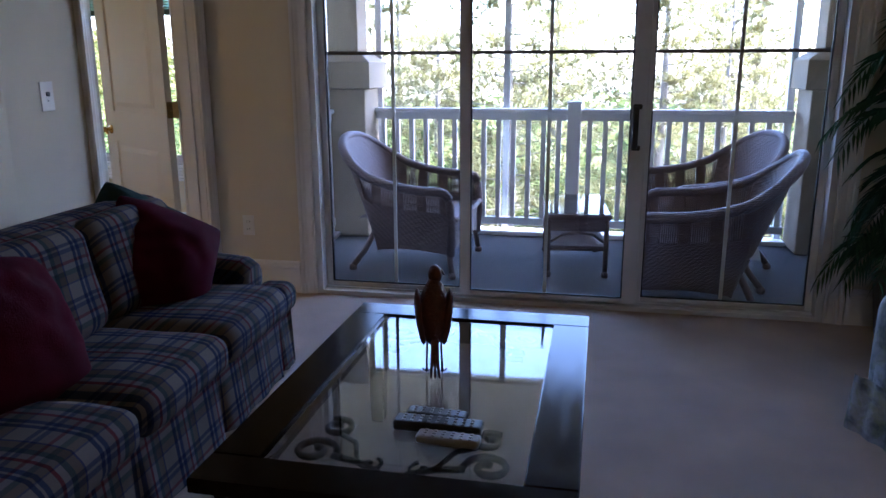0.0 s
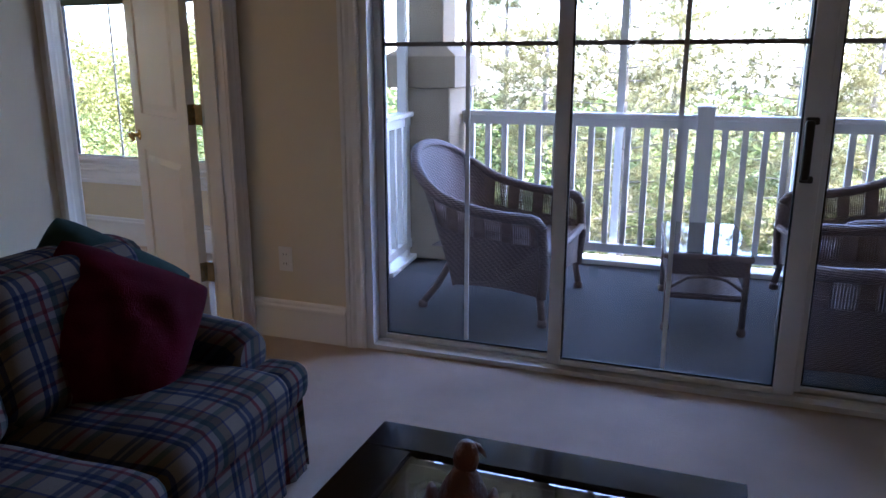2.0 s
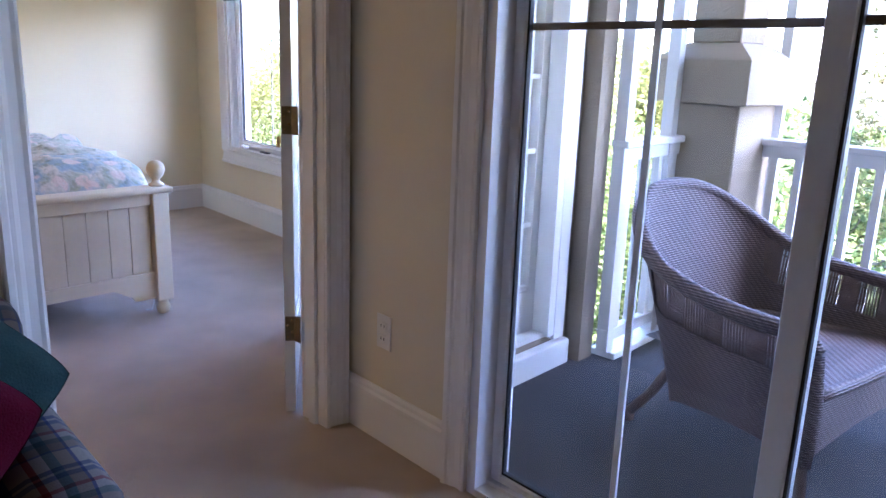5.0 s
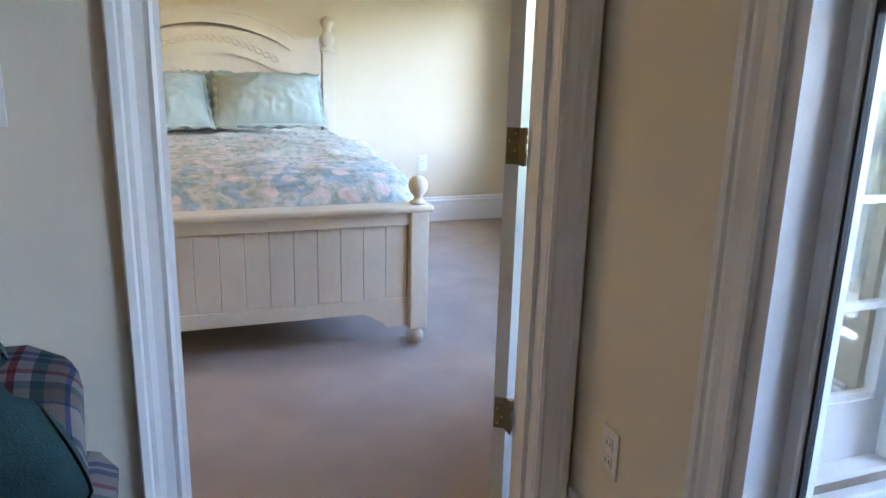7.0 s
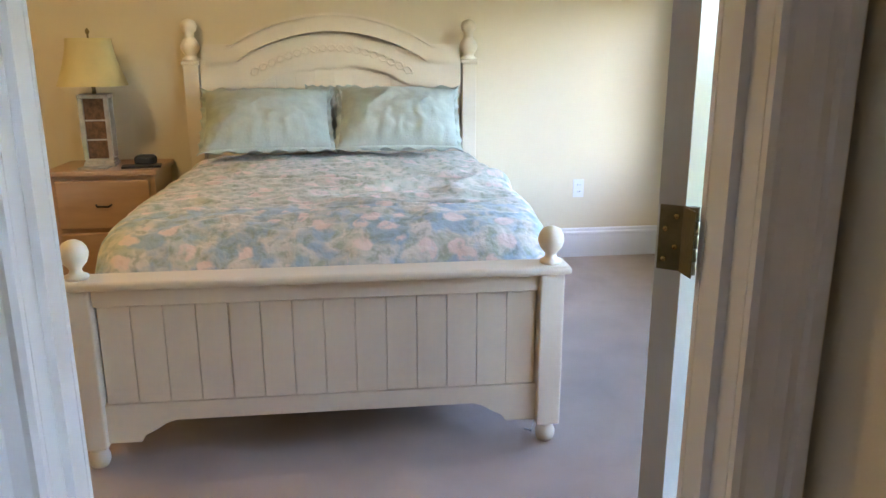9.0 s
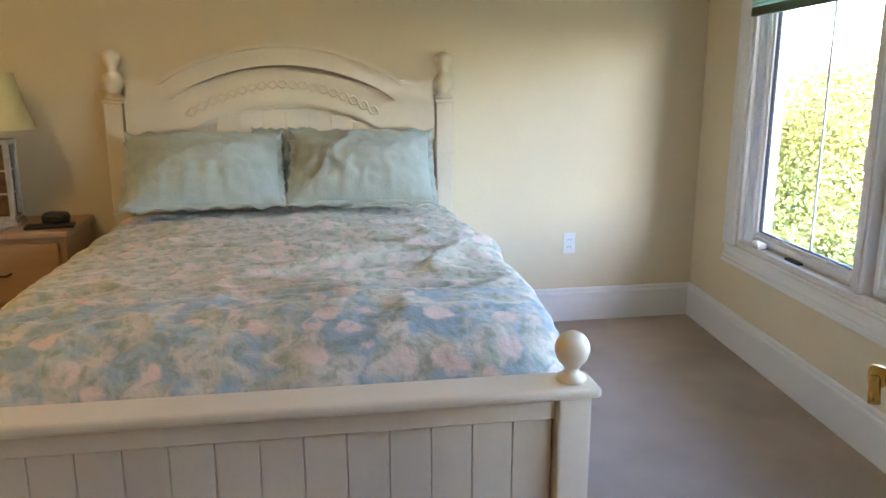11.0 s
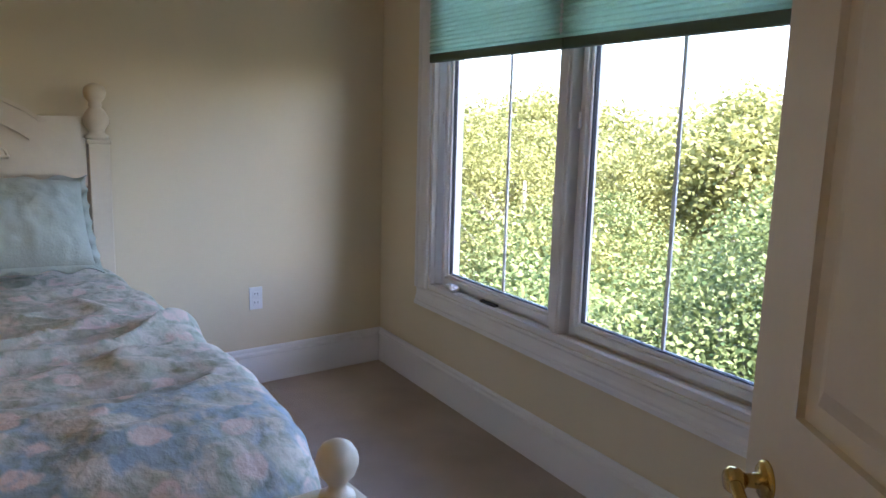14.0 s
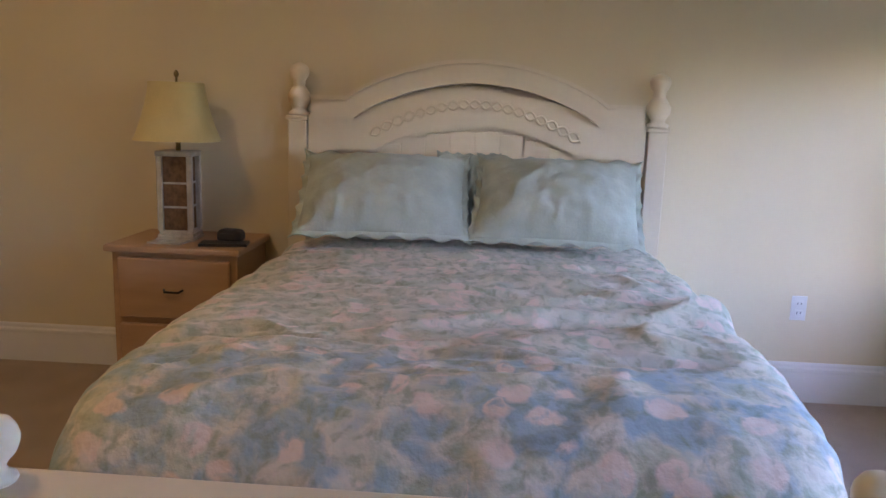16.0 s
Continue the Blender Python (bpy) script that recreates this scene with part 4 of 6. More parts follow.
for x, y in ((0.50, 2.49), (1.60, 2.49), (2.75, 2.49), (3.82, 2.49)):
    screen_post(x, y)
for x, y, w in ((0.135, 1.535, 0.06), (0.135, 1.99, 0.06)):
    screen_post(x, y, w, 0.06)


# ---- wicker armchair ----
def rim(s):
    """The arm and back rail, s from one arm front to the other."""
    a = 2 * s - 1
    k = abs(a)
    side = 1 if a > 0 else -1
    if k > 0.42:
        f = (k - 0.42) / 0.58
        x = -0.16 + 0.50 * f
        y = side * (0.420 + 0.015 * math.sin(f * math.pi))
        z = 0.615 + 0.06 * (1 - f) ** 3 - 0.015 * f
        if f > 0.9:
            z -= 0.05 * ((f - 0.9) / 0.1) ** 2
    else:
        g = k / 0.42
        ang = g * math.pi / 2
        x = -0.45 + 0.29 * (1 - math.cos(ang)) ** 1.1
        y = side * 0.420 * math.sin(ang) ** 0.9
        z = 0.675 + 0.25 * math.cos(ang) ** 1.3
    return Vector((x, y, z))


def base(s):
    a = 2 * s - 1
    k = abs(a)
    side = 1 if a > 0 else -1
    if k > 0.42:
        f = (k - 0.42) / 0.58
        return Vector((-0.16 + 0.50 * f, side * (0.33 + 0.06 * f), 0.16 + 0.02 * math.sin(f * math.pi)))
    g = k / 0.42
    return Vector((-0.17 + 0.01 * g, side * 0.33 * math.sin(g * math.pi / 2), 0.15))


def shell(u, v, off=0.0):
    p, q = base(u), rim(u)
    m = p.lerp(q, v)
    c = Vector((0.02, 0, m.z))
    d = (m - c)
    d.z = 0
    bulge = 0.008 * math.sin(v * math.pi)
    return m + d.normalized() * (bulge + off) if d.length else m


def wicker_chair(at, label):
    c = thing("wicker_armchair", at, label, "armchair", "wicker armchairs of the balcony")
    # backrest and lower sides, woven solid
    bm = bmesh.new()
    for off in (0.0, -0.022):
        sheet(bm, 30, 16, lambda u, v: shell(0.335 + 0.33 * u, v, off))
    part("backrest", bm, M_WICKER, c)
    for lo in (0.0, 0.665):
        bm = bmesh.new()
        for off in (0.0, -0.022):
            sheet(bm, 18, 10, lambda u, v: shell(lo + 0.335 * u, 0.66 * v, off))
        part("side_panel", bm, M_WICKER, c)
        bm = bmesh.new()
        for i in range(54):
            u = lo + 0.335 * (i + 0.5) / 54
            if i % 14 in (0, 1, 2, 3, 4):
                b = bmesh.new()
                sheet(b, 2, 4, lambda p, q: shell(u + 0.012 * (p - 0.5), 0.66 + 0.34 * q, -0.010))
                sheet(b, 2, 4, lambda p, q: shell(u + 0.012 * (p - 0.5), 0.66 + 0.34 * q, -0.020))
                merge(bm, b)
            else:
                tube(bm, [shell(u, 0.65, -0.011), shell(u, 0.82, -0.011), shell(u, 0.99, -0.011)], 0.0048, 5)
        for v in (0.74, 0.77, 0.90):
            tube(bm, [shell(lo + 0.335 * k / 14, v, -0.011) for k in range(15)], 0.0035, 5)
        tagged(part("open_lattice", bm, M_CANE, c), kind="stuff")
    bm = bmesh.new()
    tube(bm, [rim(i / 60) for i in range(61)], 0.030, 10)
    part("arm_rail", bm, M_WICKER, c)
    for lo in (0.0, 1.0):
        bm = bmesh.new()
        tube(bm, [rim(lo), rim(lo).lerp(base(lo), 0.5) + Vector((0.015, 0, 0)), base(lo)], 0.026, 8)
        part("arm_post", bm, M_WICKER, c)
    # seat and front apron
    bm = bmesh.new()

    def seat_fn(u, v):
        x = -0.28 + 0.63 * u
        y = (2 * v - 1) * (0.345 + 0.045 * u)
        return (x, y, 0.385 + 0.02 * u + 0.012 * math.sin(u * math.pi) * math.sin(v * math.pi))
    sheet(bm, 14, 12, seat_fn)
    part("seat", bm, M_WICKER, c)
    bm = bmesh.new()
    for off in (0.0, -0.02):
        sheet(bm, 6, 12, lambda u, v: (0.345 + off + 0.02 * math.sin(v * math.pi), (2 * v - 1) * 0.39, 0.17 + 0.06 * math.sin(v * math.pi) + (0.235 - 0.06 * math.sin(v * math.pi)) * u))
    part("front_apron", bm, M_WICKER, c)
    bm = bmesh.new()
    tube(bm, [(0.355 + 0.02 * math.sin(i / 12 * math.pi), (2 * i / 12 - 1) * 0.39, 0.405) for i in range(13)], 0.02, 8)
    part("seat_rail", bm, M_WICKER, c)
    for x, y, fx, fy in ((0.32, 0.37, 0.35, 0.395), (0.32, -0.37, 0.35, -0.395), (-0.18, 0.28, -0.33, 0.33), (-0.18, -0.28, -0.33, -0.33)):
        bm = bmesh.new()
        tube(bm, [(x, y, 0.30), ((x + fx) / 2, (y + fy) / 2, 0.14), (fx, fy, 0.03)], 0.019, 8)
        lathe(bm, [(0.018, 0.0), (0.026, 0.006), (0.026, 0.03), (0.018, 0.045)], (fx, fy, 0), 10)
        part("leg", bm, M_CANE, c)
    c.scale = (1.10, 1.04, 1.0)
    return c


chair = wicker_chair(beyond(0.97, 1.38, DECK_Z, -9), "mauve-brown wicker armchair facing the small table on the balcony")
for m in (beyond(2.84, 0.70, DECK_Z, 166), beyond(3.08, 1.86, DECK_Z, 190)):
    c2 = copy_thing(chair, m)
    c2.scale = chair.scale
    c2["label"] = "mauve-brown wicker armchair with its back to the balcony corner"


def side_table(at):
    t = thing("wicker_side_table", at, "small brown wicker side table with a glass top and lower shelf", "side table")
    part("glass_top", bx(-0.215, -0.39, 0.442, 0.215, 0.39, 0.450, r=0.002), M_TABLEGLASS, t, "clear glass top")
    part("top_frame", bx(-0.225, -0.40, 0.405, 0.225, 0.40, 0.441, r=0.012, seg=2), M_CANE, t)
    for sx in (-1, 1):
        for sy in (-1, 1):
            bm = bmesh.new()
            tube(bm, [(sx * 0.195, sy * 0.37, 0.41), (sx * 0.195, sy * 0.37, 0.03)], 0.017, 8)
            lathe(bm, [(0.018, 0), (0.024, 0.006), (0.024, 0.03), (0.017, 0.045)], (sx * 0.195, sy * 0.37, 0), 10)
            part("leg", bm, M_CANE, t)
    bm = bmesh.new()
    for i in range(38):
        y = -0.37 + 0.74 * i / 37
        tube(bm, [(-0.20, y, 0.215), (0.20, y, 0.215)], 0.0095, 6)
    tagged(part("shelf_rods", bm, M_WICKER, t), kind="stuff")
    for s in (-1, 1):
        bm = bmesh.new()
        tube(bm, [(-0.20, s * 0.37, 0.20), (0.20, s * 0.37, 0.20)], 0.012, 6)
        part("shelf_rail", bm, M_CANE, t)
        part("woven_apron", bx(-0.185, s * 0.382 - 0.006, 0.325, 0.185, s * 0.382 + 0.006, 0.405, r=0.002), M_WICKER, t)
        bm = bmesh.new()
        tube(bm, [(-0.18, s * 0.375, 0.25), (-0.10, s * 0.375, 0.305), (0, s * 0.375, 0.32), (0.10, s * 0.375, 0.305), (0.18, s * 0.375, 0.25)], 0.010, 6)
        part("arched_brace", bm, M_CANE, t)
    return t


side_table(beyond(2.13, 1.52, DECK_Z))


# ---- living room ----
def sofa(at):
    """Three-seat sofa; local y runs along the wall, x comes out of it."""
    s = thing("sofa", at, "three-seat rolled-arm sofa in blue, cream and wine plaid", "sofa")
    L, D = 1.92, 0.745
    part("frame", bx(0.02, -L + 0.03, 0.12, 0.62, -0.03, 0.27, r=0.03, seg=2), M_PLAID, s)
    bm = cushion_mesh(0.02, -L + 0.03, 0.14, 0.24, -0.03, 0.755, 0.085, 0.012, 22, 11)
    for v in bm.verts:
        v.co.x -= 0.10 * max(0.0, v.co.z - 0.50)
    part("back_frame", bm, M_PLAID, s)
    w = (L - 0.26) / 3
    for k in range(3):
        y1 = -0.13 - k * w
        b = cushion_mesh(0.17, y1 - w + 0.006, 0.39, 0.34, y1 - 0.006, 0.765, 0.065, 0.0, 12, k * 7)
        b.transform(Matrix.Translation((0.25, 0, 0.39)) @ Matrix.Rotation(radians(-12), 4, "Y") @ Matrix.Translation((-0.25, 0, -0.39)))
        part("back_cushion", b, M_PLAID, s)
        bm = cushion_mesh(0.22, y1 - w + 0.004, 0.265, D, y1 - 0.004, 0.395, 0.05, 0.022, 14, k * 3)
        if k != 1:
            # the end cushions reach round the front of the arm
            a0, a1 = (y1 - 0.06, -0.02) if k == 0 else (-L + 0.02, y1 - w + 0.06)
            merge(bm, cushion_mesh(0.585, a0, 0.267, D, a1, 0.394, 0.05, 0.004, 8, k * 5))
        part("seat_cushion", bm, M_PLAID, s)
    for y in (-0.075, -L + 0.075):
        bm = bmesh.new()
        prof = [(-0.05, 0.12), (-0.055, 0.40), (-0.08, 0.44), (-0.085, 0.49), (-0.055, 0.53), (0.0, 0.542), (0.055, 0.53), (0.085, 0.49), (0.08, 0.44), (0.055, 0.40), (0.05, 0.12)]
        n = 12
        rings = []
        for i in range(n + 1):
            f = i / n
            x = 0.04 + 0.535 * f
            e = 1 - 0.15 * max(0, (f - 0.9) / 0.1) ** 2
            rings.append([bm.verts.new((x, y + a * e, 0.36 + (z - 0.36) * e - 0.05 * f)) for a, z in prof])
        for a, b in zip(rings, rings[1:]):
            for i in range(len(prof) - 1):
                bm.faces.new((a[i], a[i + 1], b[i + 1], b[i])).smooth = True
        bm.faces.new(rings[0])
        bm.faces.new(rings[-1][::-1])
        part("arm", bm, M_PLAID, s)
    bm = bmesh.new()

    def skirt(u, v):
        y = -0.02 - u * (L - 0.04)
        pleat = min(abs(y + 0.13 + k * w) for k in range(4))
        fold = -0.03 * max(0, 1 - pleat / 0.035)
        return (0.680 + 0.03 * (1 - v) + fold * (1 - v) + 0.005 * math.sin(y * 30), y, 0.012 + v * 0.265)
    sheet(bm, 150, 6, skirt)
    part("skirt", bm, M_PLAID, s)
    bm = bmesh.new()
    sheet(bm, 20, 4, lambda u, v: (0.04 + 0.66 * u, -0.02 + 0.025 * (1 - v) + 0.004 * math.sin(u * 40), 0.012 + v * 0.26))
    part("side_skirt", bm, M_PLAID, s)
    for x in (0.10, 0.60):
        for y in (-0.10, -L + 0.10):
            part("foot", bx(x - 0.025, y - 0.025, 0, x + 0.025, y + 0.025, 0.13), M_DARKWOOD, s)
    return s


sofa(pose(0.08, -1.055, 0, 0, 0, -2.5))


def throw_pillow(m, material, label, size=0.46, seed=0.0):
    bm = pillow_mesh(size, size, 0.23, 0, 30, 30, seed, 0.15, 0.5)
    for v in bm.verts:
        k = 1 - 0.10 * min(1.0, abs(v.co.x * v.co.y) / (size * size / 4)) ** 3
        v.co.x *= k
        v.co.y *= k
    p = part("throw_pillow", bm, material, at=m)
    return tagged(p, label, "throw pillow", "throw pillows of the sofa")


throw_pillow(pose(0.225, -1.30, 0.560, 0, 66, -40) @ pose(0, 0, 0, 0, 0, -34), M_TEAL, "teal velvet throw pillow leaning in the sofa corner", 0.46, 3.0)
throw_pillow(pose(0.375, -1.41, 0.540, 0, 62, -36) @ pose(0, 0, 0, 0, 0, -30), M_MAROON, "maroon velvet throw pillow in front of a teal one", 0.46, 1.0)
throw_pillow(pose(0.37, -2.30, 0.575, -6, 58, -12) @ pose(0, 0, 0, 0, 0, -8), M_MAROON, "maroon velvet throw pillow against the sofa back", 0.46, 5.0)


def coffee_table(at):
    """Dark frame with an inset glass top, turned-out legs, iron scrolls under the glass."""
    t = thing("coffee_table", at, "dark espresso wood coffee table with glass top and iron scrolls", "coffee table")
    W, L, H = 0.815, 1.235, 0.43
    hx, hy, f = W / 2, L / 2, 0.115
    for name, b in (("top_rail", (-hx, hy - f, H - 0.035, hx, hy, H)), ("top_rail", (-hx, -hy, H - 0.035, hx, -hy + f, H)), ("top_rail", (-hx, -hy + f, H - 0.035, -hx + f, hy - f, H)), ("top_rail", (hx - f, -hy + f, H - 0.035, hx, hy - f, H))):
        part(name, bx(*b, r=0.004, seg=2), M_DARKWOOD, t)
    part("apron", bx(-hx + 0.05, hy - 0.075, H - 0.105, hx - 0.05, hy - 0.05, H - 0.036), M_DARKWOOD, t)
    part("apron", bx(-hx + 0.05, -hy + 0.05, H - 0.105, hx - 0.05, -hy + 0.075, H - 0.036), M_DARKWOOD, t)
    for s in (-1, 1):
        part("apron", bx(s * (hx - 0.075), -hy + 0.075, H - 0.105, s * (hx - 0.05), hy - 0.075, H - 0.036), M_DARKWOOD, t)
        for q in (-1, 1):
            bm = bmesh.new()
            b = bmesh.new()
            box(b, -0.035, -0.035, 0, 0.035, 0.035, H - 0.036, 0.006)
            for v in b.verts:
                k = 0.65 + 0.35 * (v.co.z / H)
                v.co.x *= k
                v.co.y *= k
            merge(bm, b, Matrix.Translation((s * (hx - 0.07), q * (hy - 0.07), 0)))
            part("leg", bm, M_DARKWOOD, t)
    bm = bmesh.new()
    gx, gy, bv = hx - f + 0.004, hy - f + 0.004, 0.028
    zs = H - 0.004
    o = [bm.verts.new((x * gx, y * gy, zs - 0.004)) for x, y in ((-1, -1), (1, -1), (1, 1), (-1, 1))]
    i = [bm.verts.new((x * (gx - bv), y * (gy - bv), zs)) for x, y in ((-1, -1), (1, -1), (1, 1), (-1, 1))]
    for k in range(4):
        bm.faces.new((o[k], o[(k + 1) % 4], i[(k + 1) % 4], i[k]))
    bm.faces.new(i)
    d = [bm.verts.new((x * gx, y * gy, zs - 0.012)) for x, y in ((-1, -1), (1, -1), (1, 1), (-1, 1))]
    for k in range(4):
        bm.faces.new((o[k], d[k], d[(k + 1) % 4], o[(k + 1) % 4]))
    bm.faces.new(d[::-1])
    part("glass_top", bm, M_TABLEGLASS, t, "bevelled clear glass inset")
    zc = H - 0.028
    for q in (-1, 1):
        for s in (-1, 1):
            bm = bmesh.new()
            y0 = q * (hy - f - 0.035)

            def spiral(cx, cy, r0, turns, start, hand, n=34):
                return [(cx + hand * r0 * (1 - 0.75 * k / n) * math.cos(start + turns * 2 * math.pi * k / n), cy - q * r0 * (1 - 0.75 * k / n) * math.sin(start + turns * 2 * math.pi * k / n), zc) for k in range(n + 1)]
            tube(bm, spiral(s * 0.205, y0 - q * 0.065, 0.055, 1.3, 0.0, -s), 0.0085, 6)
            tube(bm, [(s * 0.03, y0, zc), (s * 0.09, y0 - q * 0.035, zc), (s * 0.155, y0 - q * 0.05, zc)], 0.008, 6)
            tube(bm, spiral(s * 0.19, y0 - q * 0.185, 0.045, 1.2, 1.0, s), 0.0085, 6)
            tube(bm, [(s * 0.09, y0 - q * 0.035, zc), (s * 0.12, y0 - q * 0.12, zc), (s * 0.165, y0 - q * 0.150, zc)], 0.0065, 6)
            tube(bm, spiral(s * 0.06, y0 - q * 0.03, 0.03, 1.0, 2.0, s), 0.005, 6)
            part("iron_scroll", bm, M_IRON, t, "black iron scroll")
    return t


TABLE = pose(1.535, -2.155, 0, 0, 0, -5.5)
coffee_table(TABLE)


def bird_statue(at):
    bm = bmesh.new()
    b = bmesh.new()
    bmesh.ops.create_uvsphere(b, u_segments=24, v_segments=16, radius=1)
    for v in b.verts:
        x, y, z = v.co
        taper = 1 - 0.28 * max(0, z) - 0.15 * max(0, -z)
        v.co = Vector((x * 0.055 * taper, y * 0.065 * taper, z * 0.115 + 0.215))
        v.co += 0.004 * noise.noise_vector(v.co * 45)
    for f in b.faces:
        f.smooth = True
    merge(bm, b)
    b = bmesh.new()
    bmesh.ops.create_uvsphere(b, u_segments=16, v_segments=10, radius=0.026)
    for f in b.faces:
        f.smooth = True
    merge(bm, b, Matrix.Translation((0.004, 0.01, 0.335)) @ Matrix.Diagonal((0.85, 1.0, 1.25, 1)))
    tube(bm, [(0.008, 0.02, 0.352), (0.022, 0.032, 0.345), (0.034, 0.036, 0.325)], 0.010, 8, taper=0.002)
    for s in (-1, 1):
        tube(bm, [(s * 0.022, 0.0, 0.125), (s * 0.026, 0.005, 0.006)], 0.004, 6)
        for a in (-0.5, 0, 0.5):
            tube(bm, [(s * 0.026, 0.005, 0.006), (s * 0.026 + 0.03 * math.sin(a), 0.005 + 0.035 * math.cos(a), 0.003)], 0.003, 5)
        b = bmesh.new()
        bmesh.ops.create_uvsphere(b, u_segments=14, v_segments=10, radius=1)
        for f in b.faces:
            f.smooth = True
        merge(bm, b, Matrix.Translation((s * 0.043, -0.012, 0.20)) @ Matrix.Rotation(s * 0.12, 4, "Y") @ Matrix.Diagonal((0.016, 0.045, 0.095, 1)))
    for s in (-1, 0, 1):
        tube(bm, [(0.004 + s * 0.004, -0.03, 0.13), (0.004 + s * 0.008, -0.055, 0.07), (0.006 + s * 0.014, -0.075, 0.015)], 0.009, 6, taper=0.003)
    o = part("bird_statue", bm, M_BIRD, at=at)
    return tagged(o, "rust-brown carved bird statue standing on the glass table", "statue")


bird_statue(pose(1.525, -2.12, 0.427, 0, 0, 5) @ Matrix.Scale(0.86, 4))


def remote(at, label, w, l, t, body, rows):
    r = thing("remote_control", at, label, "remote control", "remote controls on the table")
    part("body", bx(-w / 2, -l / 2, 0, w / 2, l / 2, t, r=min(0.008, t * 0.4), seg=3), body, r)
    proto = None
    for i in range(rows):
        for j in range(3):
            m = pose((j - 1) * w * 0.27, l * 0.42 - (i + 0.4) * l * 0.86 / rows, t)
            if proto is None:
                proto = part("button", bx(-0.0045, -0.004, 0, 0.0045, 0.004, 0.0022, r=0.0008), M_BUTTON, r, at=m)
            else:
                twin(proto, m)
    return r


remote(pose(1.565, -2.40, 0.427, 0, 0, 82), "black remote control lying on the glass table", 0.045, 0.15, 0.022, M_BLACK, 6)
remote(pose(1.575, -2.455, 0.427, 0, 0, 84), "long black and silver remote control on the glass table", 0.052, 0.215, 0.026, M_BLACK, 9)
remote(pose(1.605, -2.515, 0.427, 0, 0, 82), "short silver remote control on the glass table", 0.045, 0.15, 0.020, M_SILVER, 6)


def potted_palm(at):
    p = thing("potted_palm", at, "artificial palm with drooping dark green fronds in a pot", "plant")
    bm = bmesh.new()
    lathe(bm, [(0.13, 0), (0.15, 0.02), (0.18, 0.26), (0.19, 0.30), (0.17, 0.30), (0.16, 0.27), (0.02, 0.265)], seg=24)
    part("pot", bm, M_TERRACOTTA, p, "dark woven pot")
    bm = bmesh.new()
    for k in range(3):
        tube(bm, [(0.03 * math.cos(k * 2.1), 0.03 * math.sin(k * 2.1), 0.26), (0.05 * math.cos(k * 2.1), 0.05 * math.sin(k * 2.1), 0.6), (0.08 * math.cos(k * 2.1 + 0.3), 0.08 * math.sin(k * 2.1 + 0.3), 1.15)], 0.014, 7, taper=0.008)
    part("stem", bm, M_BARK, p)
    rng = random.Random(5)
    for k in range(54):
        bm = bmesh.new()
        a = k * 2.4 + rng.uniform(-0.2, 0.2)
        z0 = 0.34 + 1.08 * k / 53
        reach = rng.uniform(0.28, 0.46)
        lift = rng.uniform(0.04, 0.24)
        pts = []
        for i in range(22):
            f = i / 21
            pts.append(Vector((math.cos(a + 0.2 * f) * reach * f, math.sin(a + 0.2 * f) * reach * f, z0 + lift * math.sin(f * 2.2) - 0.24 * f * f)))
        tube(bm, pts, 0.004, 5, taper=0.0015)
        for i in range(3, 22):
            d = (pts[i] - pts[i - 1]).normalized()
            side = d.cross(Vector((0, 0, 1))).normalized()
            for s in (-1, 1):
                ln = (0.12 * math.sin((i / 21) ** 0.7 * math.pi * 0.85 + 0.25) + 0.035) * rng.uniform(0.85, 1.15)
                tip = pts[i] + (side * s * 0.8 + d * 0.75).normalized() * ln + Vector((0, 0, -0.04 - rng.uniform(0, 0.04)))
                mid = pts[i].lerp(tip, 0.45) + Vector((0, 0, 0.014))
                w = d * 0.0135 + Vector((0, 0, 0.004))
                fold = Vector((0, 0, -0.005))
                v = [bm.verts.new(q) for q in (pts[i], mid - w, tip, mid + w, mid + fold)]
                bm.faces.new((v[0], v[1], v[4]))
                bm.faces.new((v[1], v[2], v[4]))
                bm.faces.new((v[0], v[4], v[3]))
                bm.faces.new((v[4], v[2], v[3]))
        part("frond", bm, M_PALM, p)
    return p


potted_palm(pose(3.59, -0.52, 0, 0, 0, 20))


def floral_chair(at):
    """Overstuffed armchair; local x is its front."""
    c = thing("upholstered_armchair", at, "overstuffed armchair in faded blue and brown floral fabric", "armchair")
    part("seat_base", cushion_mesh(-0.40, -0.40, 0.10, 0.40, 0.40, 0.30, 0.05, 0.0, 10, 1), M_FLORALCHAIR, c)
    part("seat_cushion", cushion_mesh(-0.25, -0.29, 0.30, 0.42, 0.29, 0.46, 0.06, 0.03, 12, 2), M_FLORALCHAIR, c)
    b = cushion_mesh(-0.44, -0.38, 0.28, -0.22, 0.38, 0.82, 0.09, 0.02, 12, 3)
    part("backrest", b, M_FLORALCHAIR, c)
    for s in (-1, 1):
        part("arm", cushion_mesh(-0.40, s * 0.36 - 0.10, 0.10, 0.38, s * 0.36 + 0.10, 0.54, 0.09, 0.015, 12, 4 + s), M_FLORALCHAIR, c)
    bm = bmesh.new()
    sheet(bm, 60, 5, lambda u, v: (0.41 + 0.02 * (1 - v) + 0.006 * math.sin(u * 60), (2 * u - 1) * 0.44, 0.01 + 0.2 * v))
    part("skirt", bm, M_FLORALCHAIR, c)
    for x in (-0.34, 0.34):
        for y in (-0.34, 0.34):
            part("foot", bx(x - 0.02, y - 0.02, 0, x + 0.02, y + 0.02, 0.12), M_DARKWOOD, c)
    return c


floral_chair(pose(3.48, -1.74, 0, 0, 0, 200))


